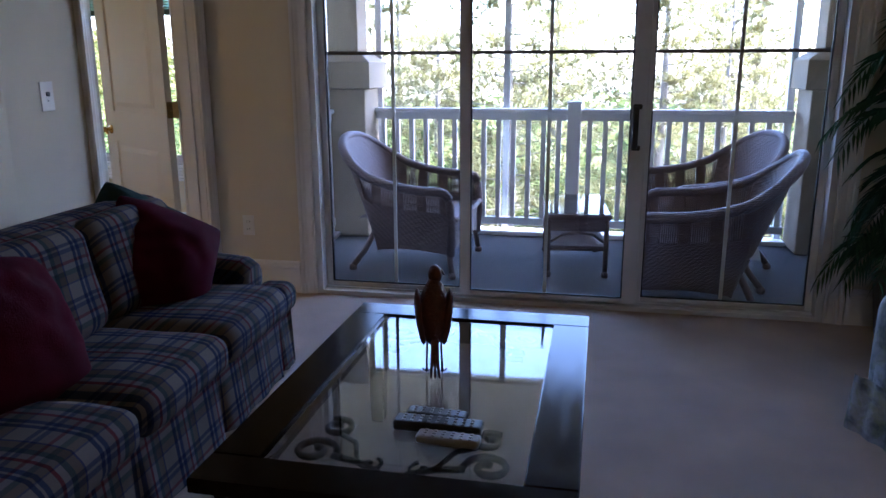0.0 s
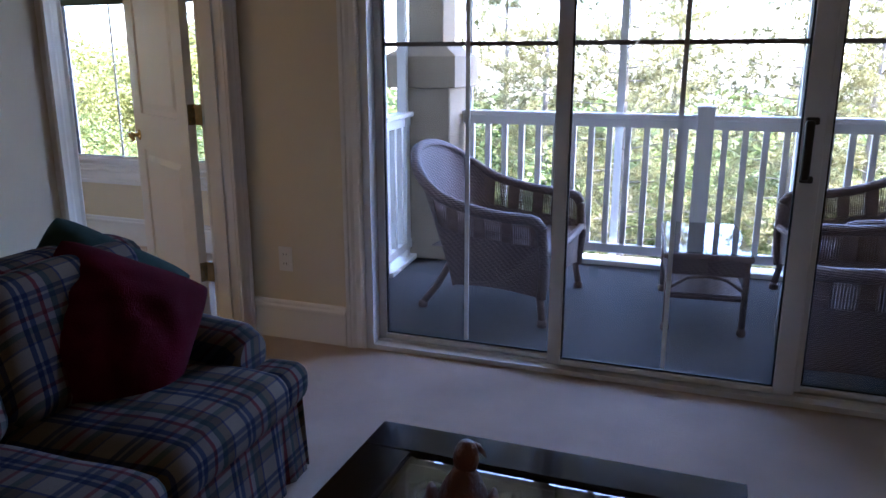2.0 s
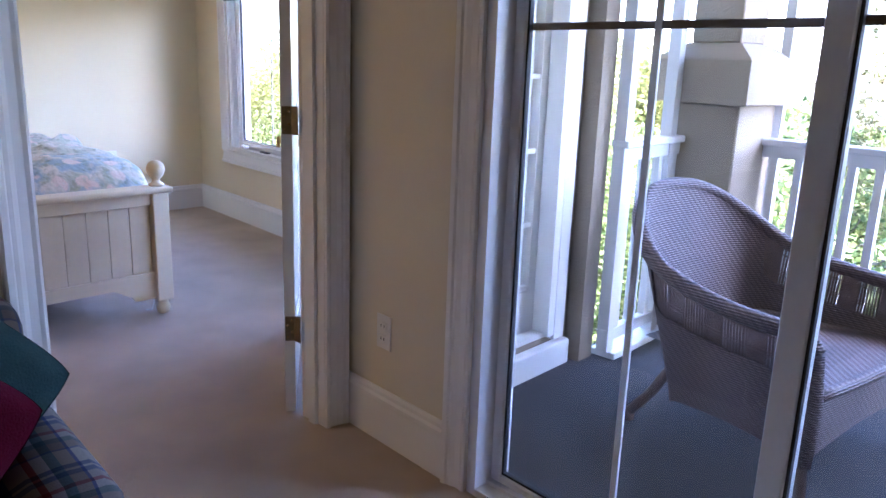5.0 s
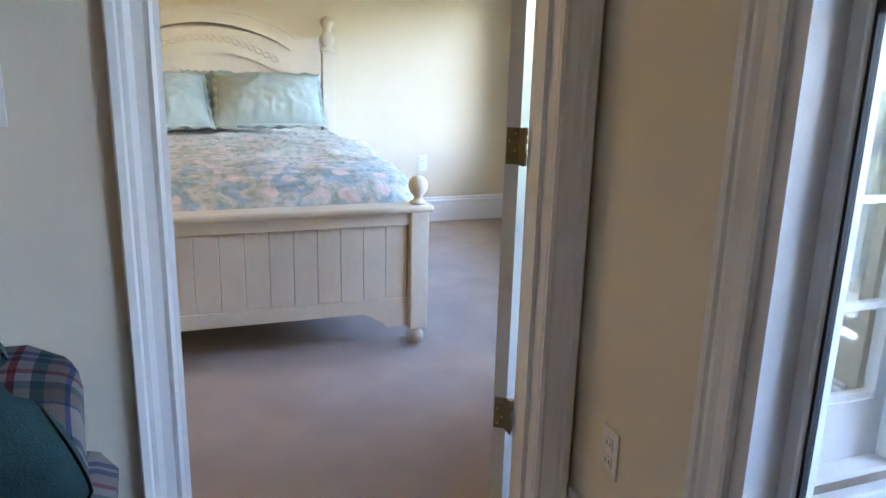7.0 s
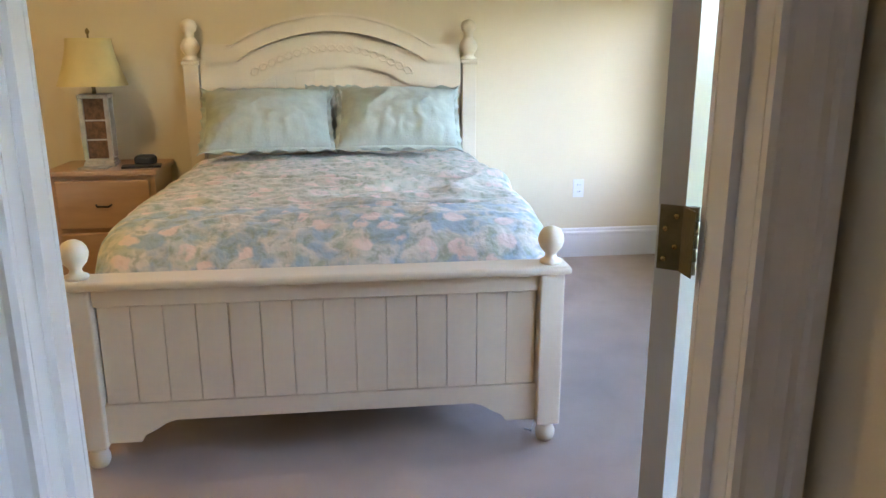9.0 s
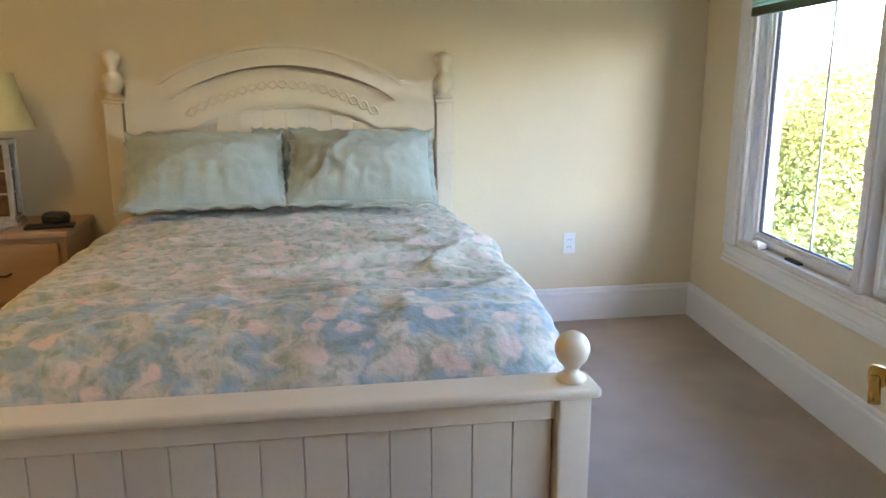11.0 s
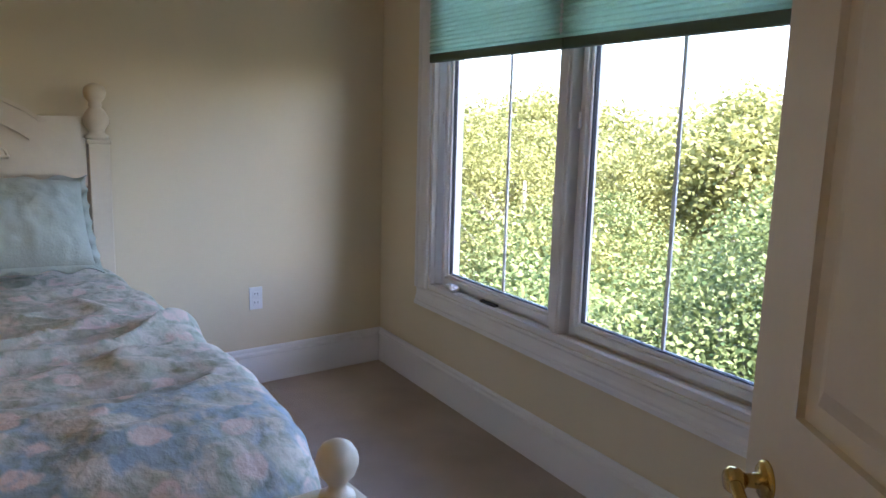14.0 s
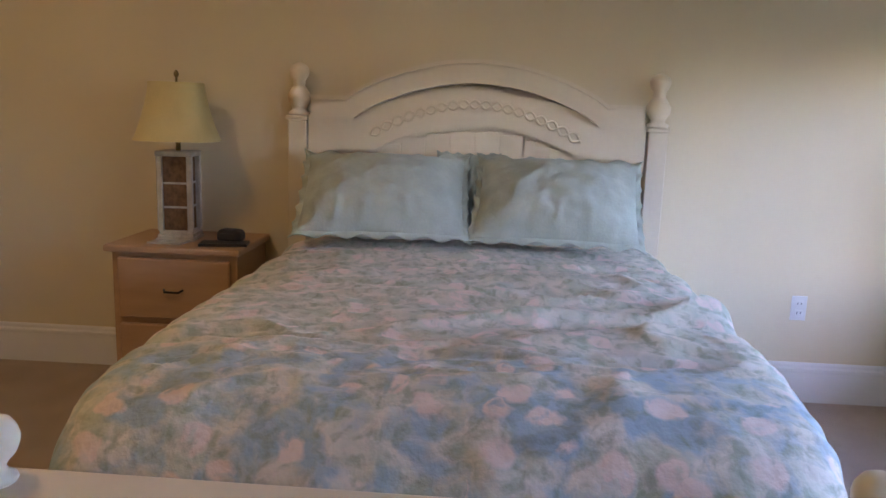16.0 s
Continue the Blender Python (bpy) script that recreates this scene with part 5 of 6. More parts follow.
# ---- bedroom ----
def bed(at):
    """Queen bed; local x runs from the headboard to the footboard, y across it."""
    b = thing("bed", at, "cream painted cottage bed with arched headboard and panelled footboard", "bed")
    HW, FW, LEN = 0.79, 0.73, 2.22
    # headboard
    hb = part("headboard", bmesh.new(), M_BED, b)
    bm = bmesh.new()

    def arch(w, h, z0, n=28):
        return [(-w + 2 * w * i / n, z0 + h * math.cos((-1 + 2 * i / n) * math.pi / 2) ** 0.78) for i in range(n + 1)]
    up = Matrix(((0, 0, 1, 0), (1, 0, 0, 0), (0, 1, 0, 0), (0, 0, 0, 1)))

    def slab(outline, x0, x1):
        prism(bm, outline, Matrix.Translation((x0, 0, 0)) @ up @ Matrix.Diagonal((1, 1, x1 - x0, 1)))
    slab([(-HW + 0.05, 0.35), (HW - 0.05, 0.35), (HW - 0.05, 1.22)] + [(y, z) for y, z in reversed(arch(0.57, 0.145, 1.25))] + [(-HW + 0.05, 1.22)], -0.032, -0.014)
    cap = [(HW - 0.072, 1.235), (HW - 0.072, 1.318), (0.60, 1.318)] + [(y, z) for y, z in reversed(arch(0.565, 0.174, 1.314))] + [(-0.60, 1.318), (-HW + 0.072, 1.318), (-HW + 0.072, 1.243), (-0.57, 1.243)] + [(y, z - 0.066) for y, z in arch(0.53, 0.164, 1.308)] + [(0.57, 1.243)]
    bm.to_mesh(hb.data)
    bm.free()
    bm = bmesh.new()
    slab(cap[::-1], -0.034, 0.072)
    part("crown_rail", bm, M_BED, hb)
    bm = bmesh.new()
    ledge = [(HW - 0.072, 1.318), (HW - 0.072, 1.336), (0.58, 1.336)] + [(y, z + 0.018) for y, z in reversed(arch(0.565, 0.174, 1.314))] + [(-0.58, 1.336), (-HW + 0.072, 1.336), (-HW + 0.072, 1.318), (-0.58, 1.3181)] + [(y, z + 0.0002) for y, z in arch(0.565, 0.174, 1.314)] + [(0.58, 1.3181)]
    slab(ledge[::-1], -0.040, 0.088)
    part("crown_ledge", bm, M_BED, hb)
    bm = bmesh.new()
    low = [(-HW + 0.05, 1.05), (-0.68, 1.085), (-0.60, 1.102), (-0.45, 1.106)] + arch(0.43, 0.125, 1.106)[1:-1] + [(0.45, 1.106), (0.60, 1.102), (0.68, 1.085), (HW - 0.05, 1.05), (HW - 0.05, 1.25)]
    low += [(y, z) for y, z in reversed(arch(0.54, 0.12, 1.255))] + [(-HW + 0.05, 1.25)]
    slab(low, -0.013, 0.034)
    part("arched_panel", bm, M_BED, hb)
    for i in range(12):
        y0 = -0.66 + 0.11 * i
        part("plank", bx(-0.0138, y0 + 0.003, 0.40, -0.009, y0 + 0.108, 1.20 - 0.20 * abs((y0 + 0.055) / 0.66) ** 2, r=0.001), M_BED, hb)
    # carved braid under the arch
    bm = bmesh.new()
    for ph in (0, math.pi):
        pts = []
        for i in range(150):
            f = i / 149
            y = -0.46 + 0.92 * f
            z = 1.172 + 0.145 * math.cos((2 * f - 1) * math.pi / 2) ** 0.9
            k = 0.017 * math.sin(f * 60 + ph)
            pts.append((0.036, y + k * 0.5 * (2 * f - 1), z + k))
        tube(bm, pts, 0.0065, 6)
    part("carved_braid", bm, M_BED, hb)
    finial = [(0.040, 0.0), (0.044, 0.012), (0.028, 0.022), (0.030, 0.034), (0.046, 0.060), (0.046, 0.080), (0.030, 0.108), (0.021, 0.118), (0.026, 0.126), (0.021, 0.134), (0.035, 0.152), (0.040, 0.172), (0.034, 0.192), (0.014, 0.204), (0.003, 0.207)]
    for s in (-1, 1):
        bm = bx(-0.042, s * HW - 0.042, 0.02, 0.042, s * HW + 0.042, 1.225, r=0.005, seg=2)
        box(bm, -0.050, s * HW - 0.050, 1.225, 0.050, s * HW + 0.050, 1.243, 0.004)
        pst = part("head_post", bm, M_BED, b)
        bm = bmesh.new()
        lathe(bm, [(r * 1.12, z * 1.12) for r, z in finial], (0, s * HW, 1.243), 22)
        part("finial", bm, M_BED, pst, "turned cream finial")
    # footboard
    x = LEN
    bm = bmesh.new()
    n = 14
    w = 2 * (FW - 0.045) / n
    for i in range(n):
        y0 = -FW + 0.045 + i * w
        pl = part("panel_board", bx(x - 0.012, y0 + 0.0009, 0.215, x + 0.006, y0 + w - 0.0009, 0.545, r=0.002), M_BED, b)
    part("panel_backing", bx(x - 0.020, -FW + 0.04, 0.20, x - 0.013, FW - 0.04, 0.55), M_BED, b)
    part("foot_rail_upper", bx(x - 0.022, -FW + 0.04, 0.54, x + 0.020, FW - 0.04, 0.600, r=0.003), M_BED, b)
    bm = bmesh.new()
    out = [(-FW + 0.04, 0.215), (-FW + 0.04, 0.085), (-FW + 0.14, 0.085), (-FW + 0.155, 0.108), (-FW + 0.19, 0.125), (-FW + 0.22, 0.145), (-FW + 0.25, 0.155)]
    out = out + [(-y, z) for y, z in reversed(out)]
    prism(bm, out, Matrix.Translation((x - 0.020, 0, 0)) @ up @ Matrix.Diagonal((1, 1, 0.036, 1)))
    part("foot_rail_lower", bm, M_BED, b)
    bm = bx(x - 0.062, -FW - 0.058, 0.600, x + 0.058, FW + 0.058, 0.628, r=0.011, seg=3)
    part("foot_cap", bm, M_BED, b)
    ball = [(r * 0.90, z * 0.86) for r, z in [(0.036, 0), (0.040, 0.006), (0.038, 0.014), (0.024, 0.020), (0.019, 0.034), (0.024, 0.044), (0.038, 0.060), (0.0455, 0.082), (0.0465, 0.095), (0.043, 0.112), (0.032, 0.130), (0.014, 0.140), (0.002, 0.142)]]
    for s in (-1, 1):
        pst = part("foot_post", bx(x - 0.040, s * FW - 0.040, 0.072, x + 0.040, s * FW + 0.040, 0.599, r=0.006, seg=2), M_BED, b)
        bm = bmesh.new()
        lathe(bm, ball, (x, s * FW, 0.628), 26)
        part("ball_finial", bm, M_BED, pst, "turned cream ball finial")
        bm = bmesh.new()
        lathe(bm, [(0.020, 0.0), (0.026, 0.004), (0.033, 0.022), (0.034, 0.036), (0.026, 0.056), (0.022, 0.062), (0.028, 0.066), (0.028, 0.072)], (x, s * FW, 0), 18)
        part("bun_foot", bm, M_BED, pst)
        part("side_rail", bx(0.03, s * (FW - 0.01) - 0.012, 0.22, x - 0.03, s * (FW - 0.01) + 0.012, 0.38, r=0.003), M_BED, b)
    return b


BED = pose(-3.72, -0.616, 0, 0, 0, -0.8)
bed(BED)
mt = part("mattress", cushion_mesh(0.05, -0.70, 0.30, 2.17, 0.70, 0.62, 0.07, 0.0, 14, 2), M_MATT, at=BED)
tagged(mt, "white mattress under the floral comforter", "mattress")
# hidden box spring, added to keep light out from under the bed
bs = part("box_spring", cushion_mesh(0.05, -0.69, 0.15, 2.16, 0.69, 0.30, 0.03, 0.0, 10, 4), M_MATT, at=BED)
tagged(bs, "unseen white box spring, added to block light under the bed", "box spring")


def comforter(at):
    """Quilted spread: lies on the mattress, hangs at the sides, tucks in at the foot."""
    c = thing("comforter", at, "floral comforter in sage, peach and blue spread over the bed", "comforter")
    x0, x1 = 0.20, 2.165
    W = 0.788

    def top(x, y):
        k = abs(y) / W
        crown = 0.735 - 0.030 * k ** 2.5
        z = crown + 0.010 * noise.noise(Vector((x * 2.3, y * 2.3, 1.0))) + 0.010 * noise.noise(Vector((x * 6, y * 4, 4.0)))
        # stitched quilting lines and pulled wrinkles
        for q in (0.55, 1.10, 1.66):
            z -= 0.015 * math.exp(-((x - q - 0.03 * math.sin(y * 3)) / 0.013) ** 2)
        f = max(0.0, min(1.0, (y + 0.15) / 0.8)) * max(0.0, 1 - abs(x - 1.15) / 0.55)
        z += 0.060 * f * math.sin(20 * (x + 0.30 * y) + 3 * noise.noise(Vector((x * 2, y * 2, 9)))) * (0.5 + 0.5 * noise.noise(Vector((x * 3, y * 3, 2))))
        r = 1 - abs(noise.noise(Vector((x * 4.2 + 0.9 * y, y * 2.0, 6.0)))) * 2.4
        z += 0.042 * max(0.0, r) ** 3 * (0.35 + 0.65 * f)
        # small puckers, gathered along the stitching
        p = 1 - abs(noise.noise(Vector((x * 13 + 2 * y, y * 6, 3.0)))) * 2.2
        z += 0.009 * max(0.0, p) ** 2 + 0.004 * noise.noise(Vector((x * 24, y * 17, 8.0)))
        # roll down to the footboard and up to the pillows
        e = max(0.0, (x - (x1 - 0.30)) / 0.30)
        z -= 0.165 * e ** 2.6
        return z

    def fn(u, v):
        x = x0 + (x1 - x0) * u
        s = 2 * v - 1
        a = abs(s)
        sg = 1 if s > 0 else -1
        shrink = 1 - 0.10 * max(0.0, (u - 0.72) / 0.28) ** 2
        if a < 0.68:
            y = s / 0.68 * (W - 0.10) * shrink
            return (x, y + 0.03, top(x, y))
        f = (a - 0.68) / 0.32
        ang = min(f / 0.4, 1.0) * math.pi / 2
        zt = top(x, sg * (W - 0.10))
        y = (W - 0.10) * shrink + 0.10 * math.sin(ang) + 0.012 * math.sin(x * 9 + sg) * f
        if sg < 0:
            y += 0.07 * f
        z = zt - 0.10 * (1 - math.cos(ang)) - max(0.0, f - 0.4) / 0.6 * 0.26
        return (x, sg * y + 0.03, z)
    bm = sheet(bmesh.new(), 190, 150, fn)
    part("cover", bm, M_COMF, c)
    bm = bmesh.new()

    def under(u, v):
        p = fn(u, v)
        return (p[0], p[1] * 0.985, p[2] - 0.028)
    sheet(bm, 40, 60, under)
    part("backing", bm, M_HEM, c, "aqua cotton backing")
    bm = bmesh.new()
    for s in (0, 1):
        tube(bm, [fn(i / 60, s) for i in range(61)], 0.014, 7)
    part("hem", bm, M_HEM, c, "aqua rolled hem")
    return c


comforter(BED)


def bed_pillow(m, label, w, h, t, seed, flange=0.030):
    p = thing("bed_pillow", BED @ m, label, "pillow", "pillows of the bed")
    part("sham", pillow_mesh(w, h, t, flange, 64, 40, seed, 0.10, 1.1), M_SHAM, p)
    return p


def lean(y, x, z, tilt, turn=0.0):
    return pose(x, y, z, 0, 0, 90 + turn) @ pose(0, 0, 0, tilt, 0, 0)


bed_pillow(lean(-0.355, 0.300, 0.937, 42, 4), "sage green quilted pillow sham leaning on the headboard", 0.665, 0.425, 0.25, 1.0)
bed_pillow(lean(0.355, 0.295, 0.940, 43, -4), "sage green quilted pillow sham leaning on the headboard", 0.645, 0.425, 0.25, 7.0)
bed_pillow(lean(-0.02, 0.125, 0.925, 64, 0), "sage green pillow standing behind the two front pillows", 0.27, 0.40, 0.12, 4.0, 0.008)


def nightstand(at):
    """Local x is its front."""
    s = thing("nightstand", at, "honey pine nightstand with two drawers beside the bed", "nightstand")
    W, D, H = 0.58, 0.42, 0.69
    part("body", bx(-D, -W / 2 + 0.02, 0.06, -0.02, W / 2 - 0.02, H - 0.03, r=0.003), M_PINE, s)
    part("top", bx(-D - 0.01, -W / 2, H - 0.03, 0.02, W / 2, H, r=0.008, seg=2), M_PINE, s)
    part("plinth", bx(-D, -W / 2 + 0.01, 0, -0.01, W / 2 - 0.01, 0.07, r=0.004), M_PINE, s)
    for z0, z1 in ((0.10, 0.35), (0.375, 0.635)):
        d = part("drawer", bx(-0.022, -W / 2 + 0.05, z0, 0.002, W / 2 - 0.05, z1, r=0.006), M_PINE, s)
        bm = bmesh.new()
        tube(bm, [(0.002, -0.04, (z0 + z1) / 2), (0.024, -0.03, (z0 + z1) / 2 - 0.006), (0.026, 0.03, (z0 + z1) / 2 - 0.006), (0.002, 0.04, (z0 + z1) / 2)], 0.005, 6)
        part("drawer_pull", bm, M_IRON, d, "dark metal drawer pull")
    return s


NS = (-3.36, -1.85)
nightstand(pose(NS[0], NS[1], 0))


def table_lamp(at):
    l = thing("table_lamp", at, "table lamp with whitewashed wooden box base and yellow shade, unlit", "lamp")
    bm = bmesh.new()
    for i, (w, z) in enumerate(((0.085, 0.0), (0.080, 0.014), (0.074, 0.028))):
        box(bm, -w, -w, z, w, w, z + 0.013, 0.002)
    part("plinth", bm, M_WHITEWASH, l)
    for sx in (-1, 1):
        for sy in (-1, 1):
            part("corner_post", bx(sx * 0.067 - 0.012, sy * 0.067 - 0.012, 0.041, sx * 0.067 + 0.012, sy * 0.067 + 0.012, 0.335, r=0.002), M_WHITEWASH, l)
    part("woven_core", bx(-0.058, -0.058, 0.0415, 0.058, 0.058, 0.334), M_BASKET, l, "brown woven core")
    for z in (0.13, 0.225):
        part("cross_band", bx(-0.062, -0.062, z, 0.062, 0.062, z + 0.008), M_WHITEWASH, l)
    part("top_block", bx(-0.082, -0.082, 0.335, 0.082, 0.082, 0.355, r=0.003), M_WHITEWASH, l)
    bm = bmesh.new()
    lathe(bm, [(0.012, 0.355), (0.010, 0.38), (0.016, 0.40), (0.008, 0.44), (0.005, 0.64), (0.010, 0.645), (0.012, 0.655), (0.004, 0.668)], seg=14)
    part("stem", bm, M_HINGE, l)
    bm = bmesh.new()
    n = 40

    def ring(f):
        k = (1 - f)
        r = 0.115 + 0.068 * k ** 1.5
        return r
    for off in (0.0, -0.003):
        rings = []
        for j in range(9):
            f = j / 8
            rr = ring(f) + off
            rings.append([bm.verts.new((rr * math.copysign(abs(math.cos(2 * math.pi * i / n)) ** 0.7, math.cos(2 * math.pi * i / n)), rr * math.copysign(abs(math.sin(2 * math.pi * i / n)) ** 0.7, math.sin(2 * math.pi * i / n)), 0.395 + 0.225 * f)) for i in range(n)])
        for a, c in zip(rings, rings[1:]):
            for i in range(n):
                bm.faces.new((a[i], a[(i + 1) % n], c[(i + 1) % n], c[i])).smooth = True
    part("shade", bm, M_SHADE, l, "yellow flared fabric shade")
    return l


l_lamp = table_lamp(pose(-3.56, -1.895, 0.69, 0, 0, 6))
l_lamp.scale = (0.95, 0.95, 1.09)


def alarm_clock(at):
    bm = cushion_mesh(-0.04, -0.055, 0, 0.04, 0.055, 0.06, 0.025, 0.0, 8, 1)
    c = thing("alarm_clock", at, "small black rounded alarm clock on the nightstand", "clock")
    part("body", bm, M_BLACK, c)
    part("dial", bx(0.036, -0.035, 0.018, 0.0415, 0.035, 0.044, r=0.001), M_SLOT, c)
    return c


alarm_clock(pose(-3.52, -1.655, 0.69, 0, 0, -8))
mg = thing("magazine", pose(-3.45, -1.66, 0.69, 0, 0, 10), "dark covered magazine lying on the nightstand", "magazine")
part("cover", bx(-0.05, -0.10, 0, 0.05, 0.10, 0.012, r=0.002), M_BLACK, mg)
mg = thing("magazine", pose(-3.45, -1.90, 0.69, 0, 0, -6), "pale magazine lying on the nightstand", "magazine")
part("cover", bx(-0.05, -0.075, 0, 0.05, 0.075, 0.008, r=0.001), M_PAPER, mg)


bm = bmesh.new()
tube(bm, [(-1.56, 0.03, 0.005), (-1.53, 0.045, 0.012), (-1.515, 0.05, 0.05), (-1.535, 0.055, 0.085)], 0.003, 6)
tagged(part("cable", bm, M_PLATE), "thin pale cable trailing from under the bed by its foot", "cable")


# ---- added fill lamps, out of view ----
def fill_lamp(x, y, where, lit):
    """Unseen flush light added for warm fill: brass ring and a glowing frosted dome."""
    l = thing("ceiling_light", pose(x, y, CEIL_Z - 0.11), "added fill light, out of view, with frosted dome and brass ring in the " + where, "ceiling light", "ceiling lights")
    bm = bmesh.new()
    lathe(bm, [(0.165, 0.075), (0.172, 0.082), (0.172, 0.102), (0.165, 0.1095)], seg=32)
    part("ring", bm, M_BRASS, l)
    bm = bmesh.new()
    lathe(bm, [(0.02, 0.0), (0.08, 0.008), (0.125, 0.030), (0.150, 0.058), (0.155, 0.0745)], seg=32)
    part("dome", bm, lit, l, "glowing frosted dome of the added fill light")
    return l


fill_lamp(-1.75, -2.2, "bedroom", M_FILL_BED)
fill_lamp(2.9, -4.6, "living room", M_FILL)


# ---- trees ----
def leaf_card(bm, c, d, n, size, aspect=0.6):
    """One leaf: a pointed quad."""
    d, n = d.normalized(), n.normalized()
    s = d.cross(n).normalized() * size * aspect * 0.5
    v = [bm.verts.new(p) for p in (c - d * size * 0.5, c + s, c + d * size * 0.5, c - s)]
    bm.faces.new(v)


def broadleaf_meshes(seed, h, spread, leaves, leaf_size):
    """Trunk with limbs, and a crown of clumped leaves with gaps."""
    rng = random.Random(seed)
    tb = bmesh.new()
    tube(tb, [(0, 0, 0), (0.05, 0.02, h * 0.25), (-0.05, 0.05, h * 0.55), (0.02, 0, h * 0.9)], 0.16, 8, taper=0.03)
    centers = []
    for k in range(26):
        a = k * 2.399 + rng.uniform(-0.4, 0.4)
        f = rng.uniform(0.30, 1.0)
        z = h * (0.28 + 0.68 * f)
        r = spread * math.sqrt(max(0.05, 1 - ((f - 0.42) / 0.66) ** 2)) * rng.uniform(0.55, 1.05)
        c = Vector((math.cos(a) * r, math.sin(a) * r, z))
        start = Vector((0, 0, h * (0.2 + 0.55 * f)))
        mid = start.lerp(c, 0.5) + Vector((0, 0, 0.25))
        tube(tb, [start, mid, c], 0.05, 6, taper=0.012)
        for q in range(4):
            e = c + Vector((rng.uniform(-1, 1), rng.uniform(-1, 1), rng.uniform(-0.5, 0.9))) * spread * 0.28
            tube(tb, [mid.lerp(c, 0.4), c.lerp(e, 0.5) + Vector((0, 0, 0.1)), e], 0.016, 5, taper=0.004)
            centers.append((e, spread * rng.uniform(0.16, 0.30)))
        centers.append((c, spread * rng.uniform(0.22, 0.36)))
    verts, faces = [], []
    for i in range(leaves):
        c, r = centers[rng.randrange(len(centers))]
        v = Vector((rng.gauss(0, 1), rng.gauss(0, 1), rng.gauss(0, 0.8)))
        p = c + v.normalized() * r * rng.random() ** 0.5
        d = Vector((rng.uniform(-1, 1), rng.uniform(-1, 1), rng.uniform(-0.8, 0.3))).normalized()
        n = Vector((rng.uniform(-1, 1), rng.uniform(-1, 1), rng.uniform(0.1, 1.2)))
        s = d.cross(n).normalized() * leaf_size * 0.33
        d = d * leaf_size * rng.uniform(0.35, 0.65)
        b = len(verts)
        verts += [p - d, p + s, p + d, p - s]
        faces.append((b, b + 1, b + 2, b + 3))
    return tb, verts, faces


def pine_meshes(seed, h, spread, tufts):
    """Tall trunk, whorled limbs, needle tufts at the ends."""
    rng = random.Random(seed)
    tb = bmesh.new()
    tube(tb, [(0, 0, 0), (0.06, 0.0, h * 0.4), (0.0, 0.06, h * 0.75), (0.03, 0.02, h)], 0.17, 8, taper=0.03)
    verts, faces = [], []
    per = max(1, tufts // 64)
    for k in range(64):
        f = 0.30 + 0.70 * k / 63
        a = k * 2.399 + rng.uniform(-0.5, 0.5)
        ln = spread * (1.15 - 0.85 * f) * rng.uniform(0.6, 1.15)
        z = h * f
        end = Vector((math.cos(a) * ln, math.sin(a) * ln, z + rng.uniform(-0.1, 0.5)))
        start = Vector((0, 0, z - 0.15))
        mid = start.lerp(end, 0.55) + Vector((0, 0, -0.08))
        tube(tb, [start, mid, end], 0.016, 5, taper=0.004)
        for q in range(per):
            g = rng.uniform(0.30, 1.05)
            c = (start.lerp(mid, g / 0.55) if g < 0.55 else mid.lerp(end, (g - 0.55) / 0.45)) + Vector((rng.uniform(-1, 1), rng.uniform(-1, 1), rng.uniform(-0.3, 0.7))) * ln * 0.22
            for j in range(16):
                d = Vector((rng.gauss(0, 1), rng.gauss(0, 1), rng.gauss(0.5, 0.8))).normalized()
                s = d.cross(Vector((rng.uniform(-1, 1), rng.uniform(-1, 1), 1))).normalized() * 0.011
                L = rng.uniform(0.10, 0.20)
                b = len(verts)
                verts += [c - s, c + d * L, c + s]
                faces.append((b, b + 1, b + 2))
    return tb, verts, faces


def tree(name, meshes, leaf_mat, at, label, group):
    t = thing(name, at, label, "tree", group)
    tb, verts, faces = meshes
    part("trunk", tb, M_BARK, t)
    me = bpy.data.meshes.new("crown")
    me.from_pydata([tuple(v) for v in verts], [], faces)
    me.materials.append(leaf_mat)
    o = new("crown", me)
    o.parent = t
    return t


G = GROUND_Z
tree("broadleaf_tree", broadleaf_meshes(3, 8.2, 3.1, 110000, 0.068), M_LEAF_A, pose(-9.6, 8.2, G), "yellow-green broadleaf tree in the sun beyond the window", "trees outside")
t_n = tree("broadleaf_tree", broadleaf_meshes(8, 7.4, 3.0, 110000, 0.062), M_LEAF_B, pose(-4.6, 6.4, G), "green broadleaf tree close to the window", "trees outside")
t_n2 = copy_thing(t_n, pose(-7.4, 7.0, G, 0, 0, 130))
t_n2.scale = (0.93, 0.93, 0.93)
t_a = tree("broadleaf_tree", broadleaf_meshes(5, 8.2, 3.1, 30000, 0.13), M_LEAF_A, pose(-14.0, 11.5, G), "yellow-green broadleaf tree in the sun beyond the window", "trees outside")
t_b = tree("broadleaf_tree", broadleaf_meshes(9, 7.4, 3.0, 30000, 0.12), M_LEAF_B, pose(-2.4, 9.4, G), "green broadleaf tree standing between pines", "trees outside")
t_p = tree("pine_tree", pine_meshes(4, 10.5, 3.2, 2300), M_LEAF_P, pose(1.4, 11.5, G), "sunlit pine beyond the balcony", "trees outside")
rngt = random.Random(12)
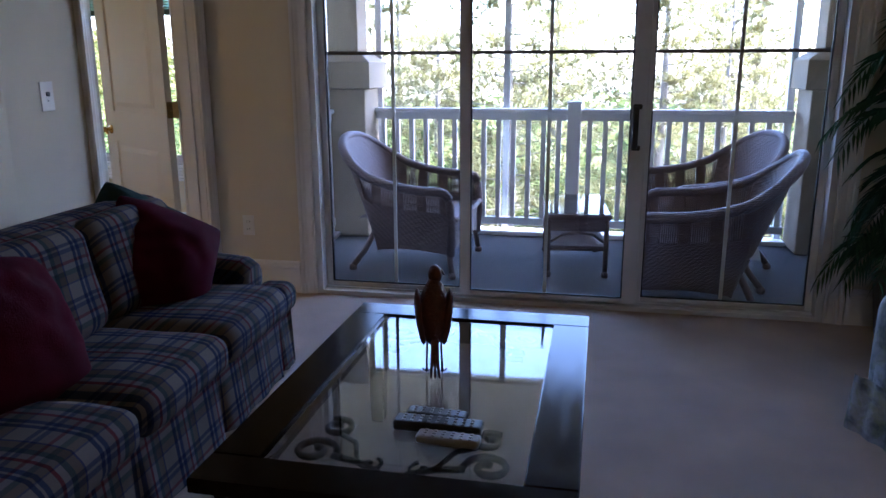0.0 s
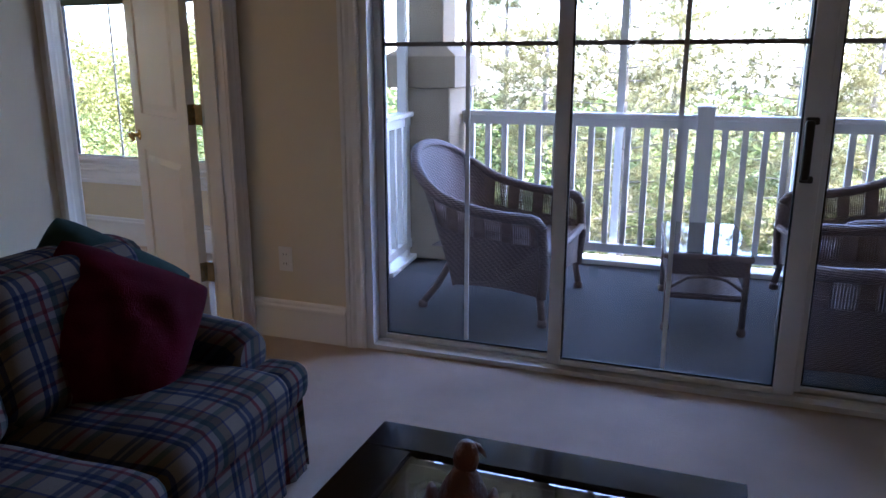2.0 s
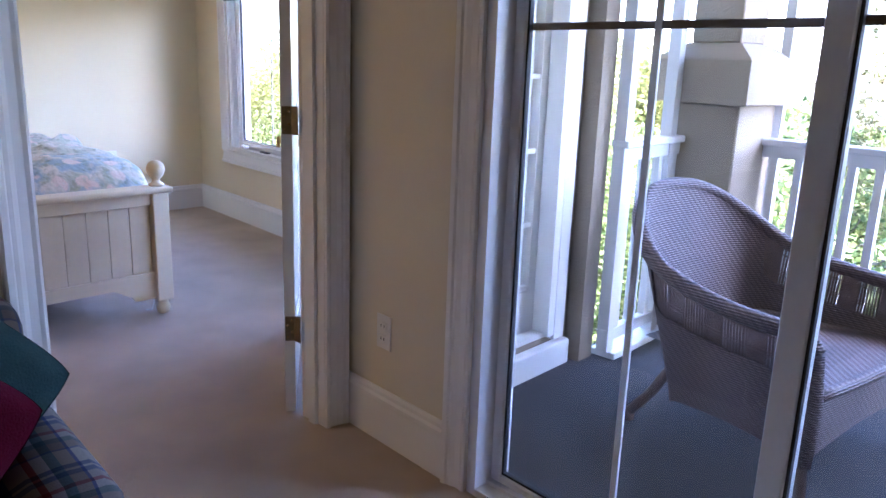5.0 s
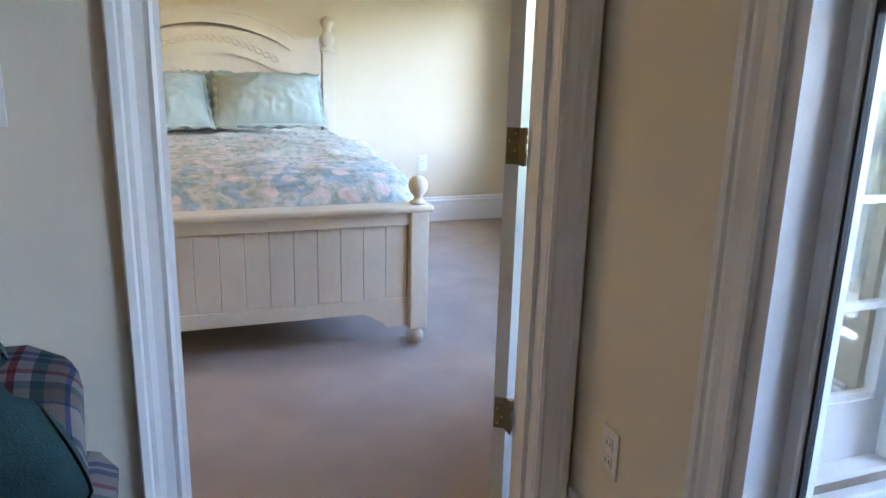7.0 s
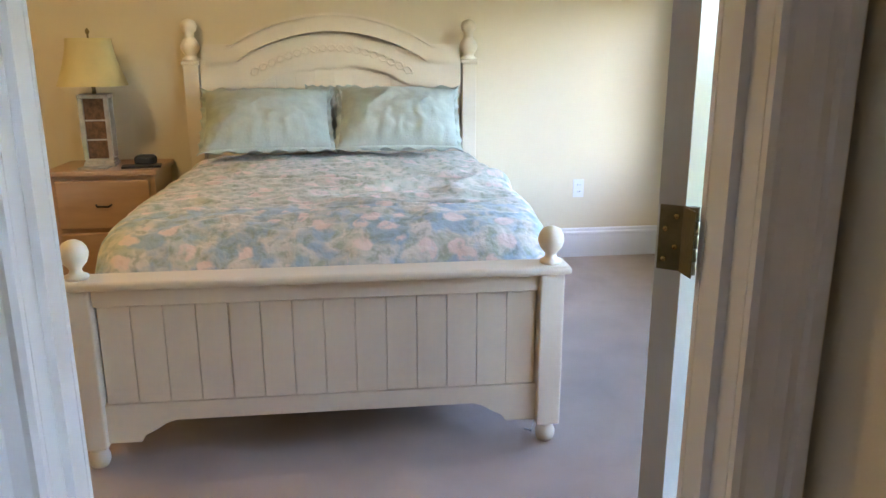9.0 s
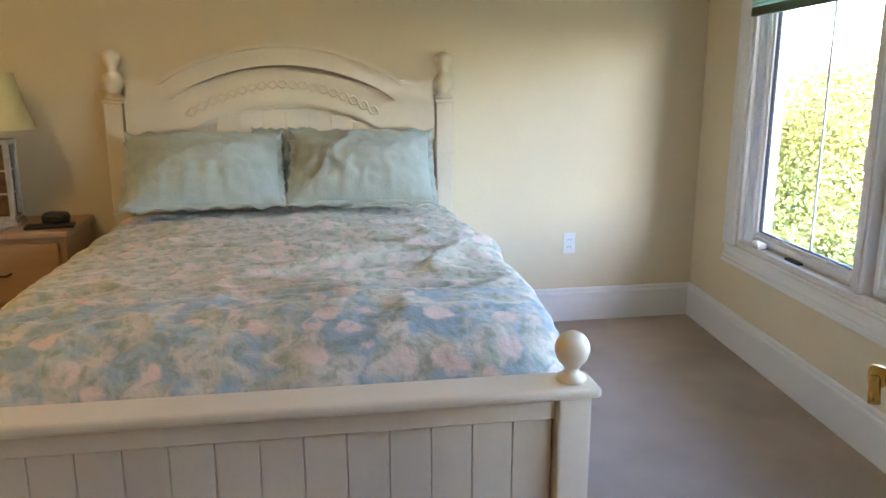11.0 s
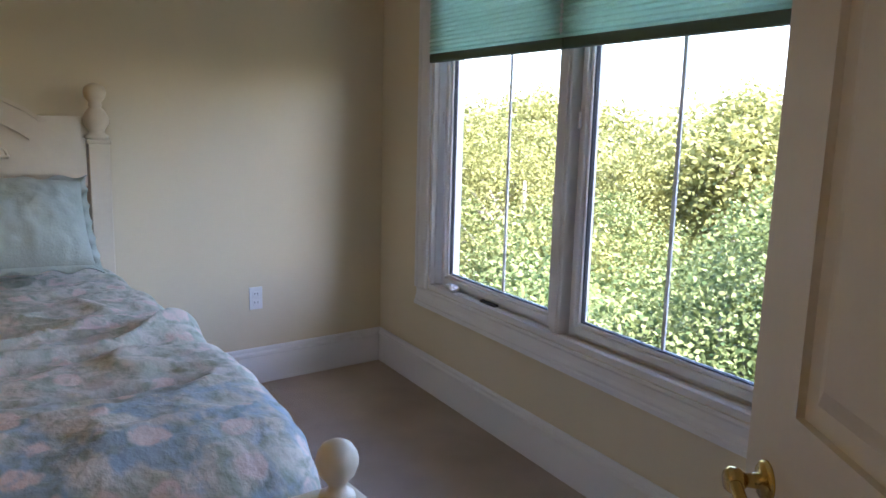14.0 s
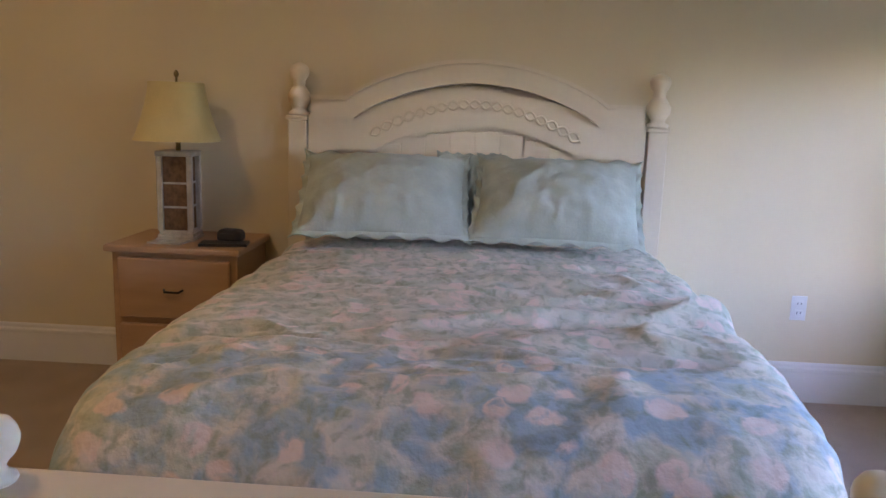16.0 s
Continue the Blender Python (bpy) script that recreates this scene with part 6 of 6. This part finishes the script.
for k, (x, y, sc) in enumerate(((-7.2, 12.5, 1.02), (-18.5, 17.0, 1.1), (-12.0, 18.5, 1.1), (-13.0, 4.8, 0.95), (-20.0, 9.0, 1.05))):
    c = copy_thing(t_a, pose(x, y, G, 0, 0, rngt.uniform(0, 360)))
    c.scale = (sc, sc, sc)
for k, (x, y, sc) in enumerate(((-3.0, 14.0, 1.0), (3.8, 16.5, 0.80), (9.5, 16.0, 0.85))):
    c = copy_thing(t_b, pose(x, y, G, 0, 0, rngt.uniform(0, 360)))
    c.scale = (sc, sc, sc)
for k, (x, y, sc) in enumerate(((4.6, 12.5, 1.0), (-1.6, 16.0, 1.02), (8.2, 18.5, 1.05), (2.6, 19.0, 1.08), (6.4, 14.2, 0.92), (11.5, 12.0, 0.95), (-0.2, 13.0, 0.85))):
    c = copy_thing(t_p, pose(x, y, G, 0, 0, rngt.uniform(0, 360)))
    c.scale = (sc, sc, sc)


def far_woods():
    """Distant woods as one mass of leaf clumps in an uneven band."""
    rng = random.Random(31)
    verts, faces = [], []
    for i in range(900):
        a = rng.uniform(-0.15, 1.15) * math.pi
        r = rng.uniform(32, 75)
        cx, cy = math.cos(a) * r, math.sin(a) * r
        hh = 5.2 + 2.0 * noise.noise(Vector((cx * 0.05, cy * 0.05, 0))) + rng.uniform(-1.5, 0.8)
        for j in range(60):
            p = Vector((cx + rng.gauss(0, 1.4), cy + rng.gauss(0, 1.4), G + hh * rng.uniform(0.1, 1.0)))
            d = Vector((rng.uniform(-1, 1), rng.uniform(-1, 1), rng.uniform(-0.5, 0.8))).normalized() * rng.uniform(0.25, 0.6)
            s = d.cross(Vector((rng.uniform(-1, 1), rng.uniform(-1, 1), 1))).normalized() * 0.28
            b = len(verts)
            verts += [p - d, p + s, p + d, p - s]
            faces.append((b, b + 1, b + 2, b + 3))
    me = bpy.data.meshes.new("far_woods")
    me.from_pydata([tuple(v) for v in verts], [], faces)
    me.materials.append(M_LEAF_B)
    return tagged(new("far_woods", me), "distant mixed woods in sunlight", "woods", kind="stuff")


far_woods()
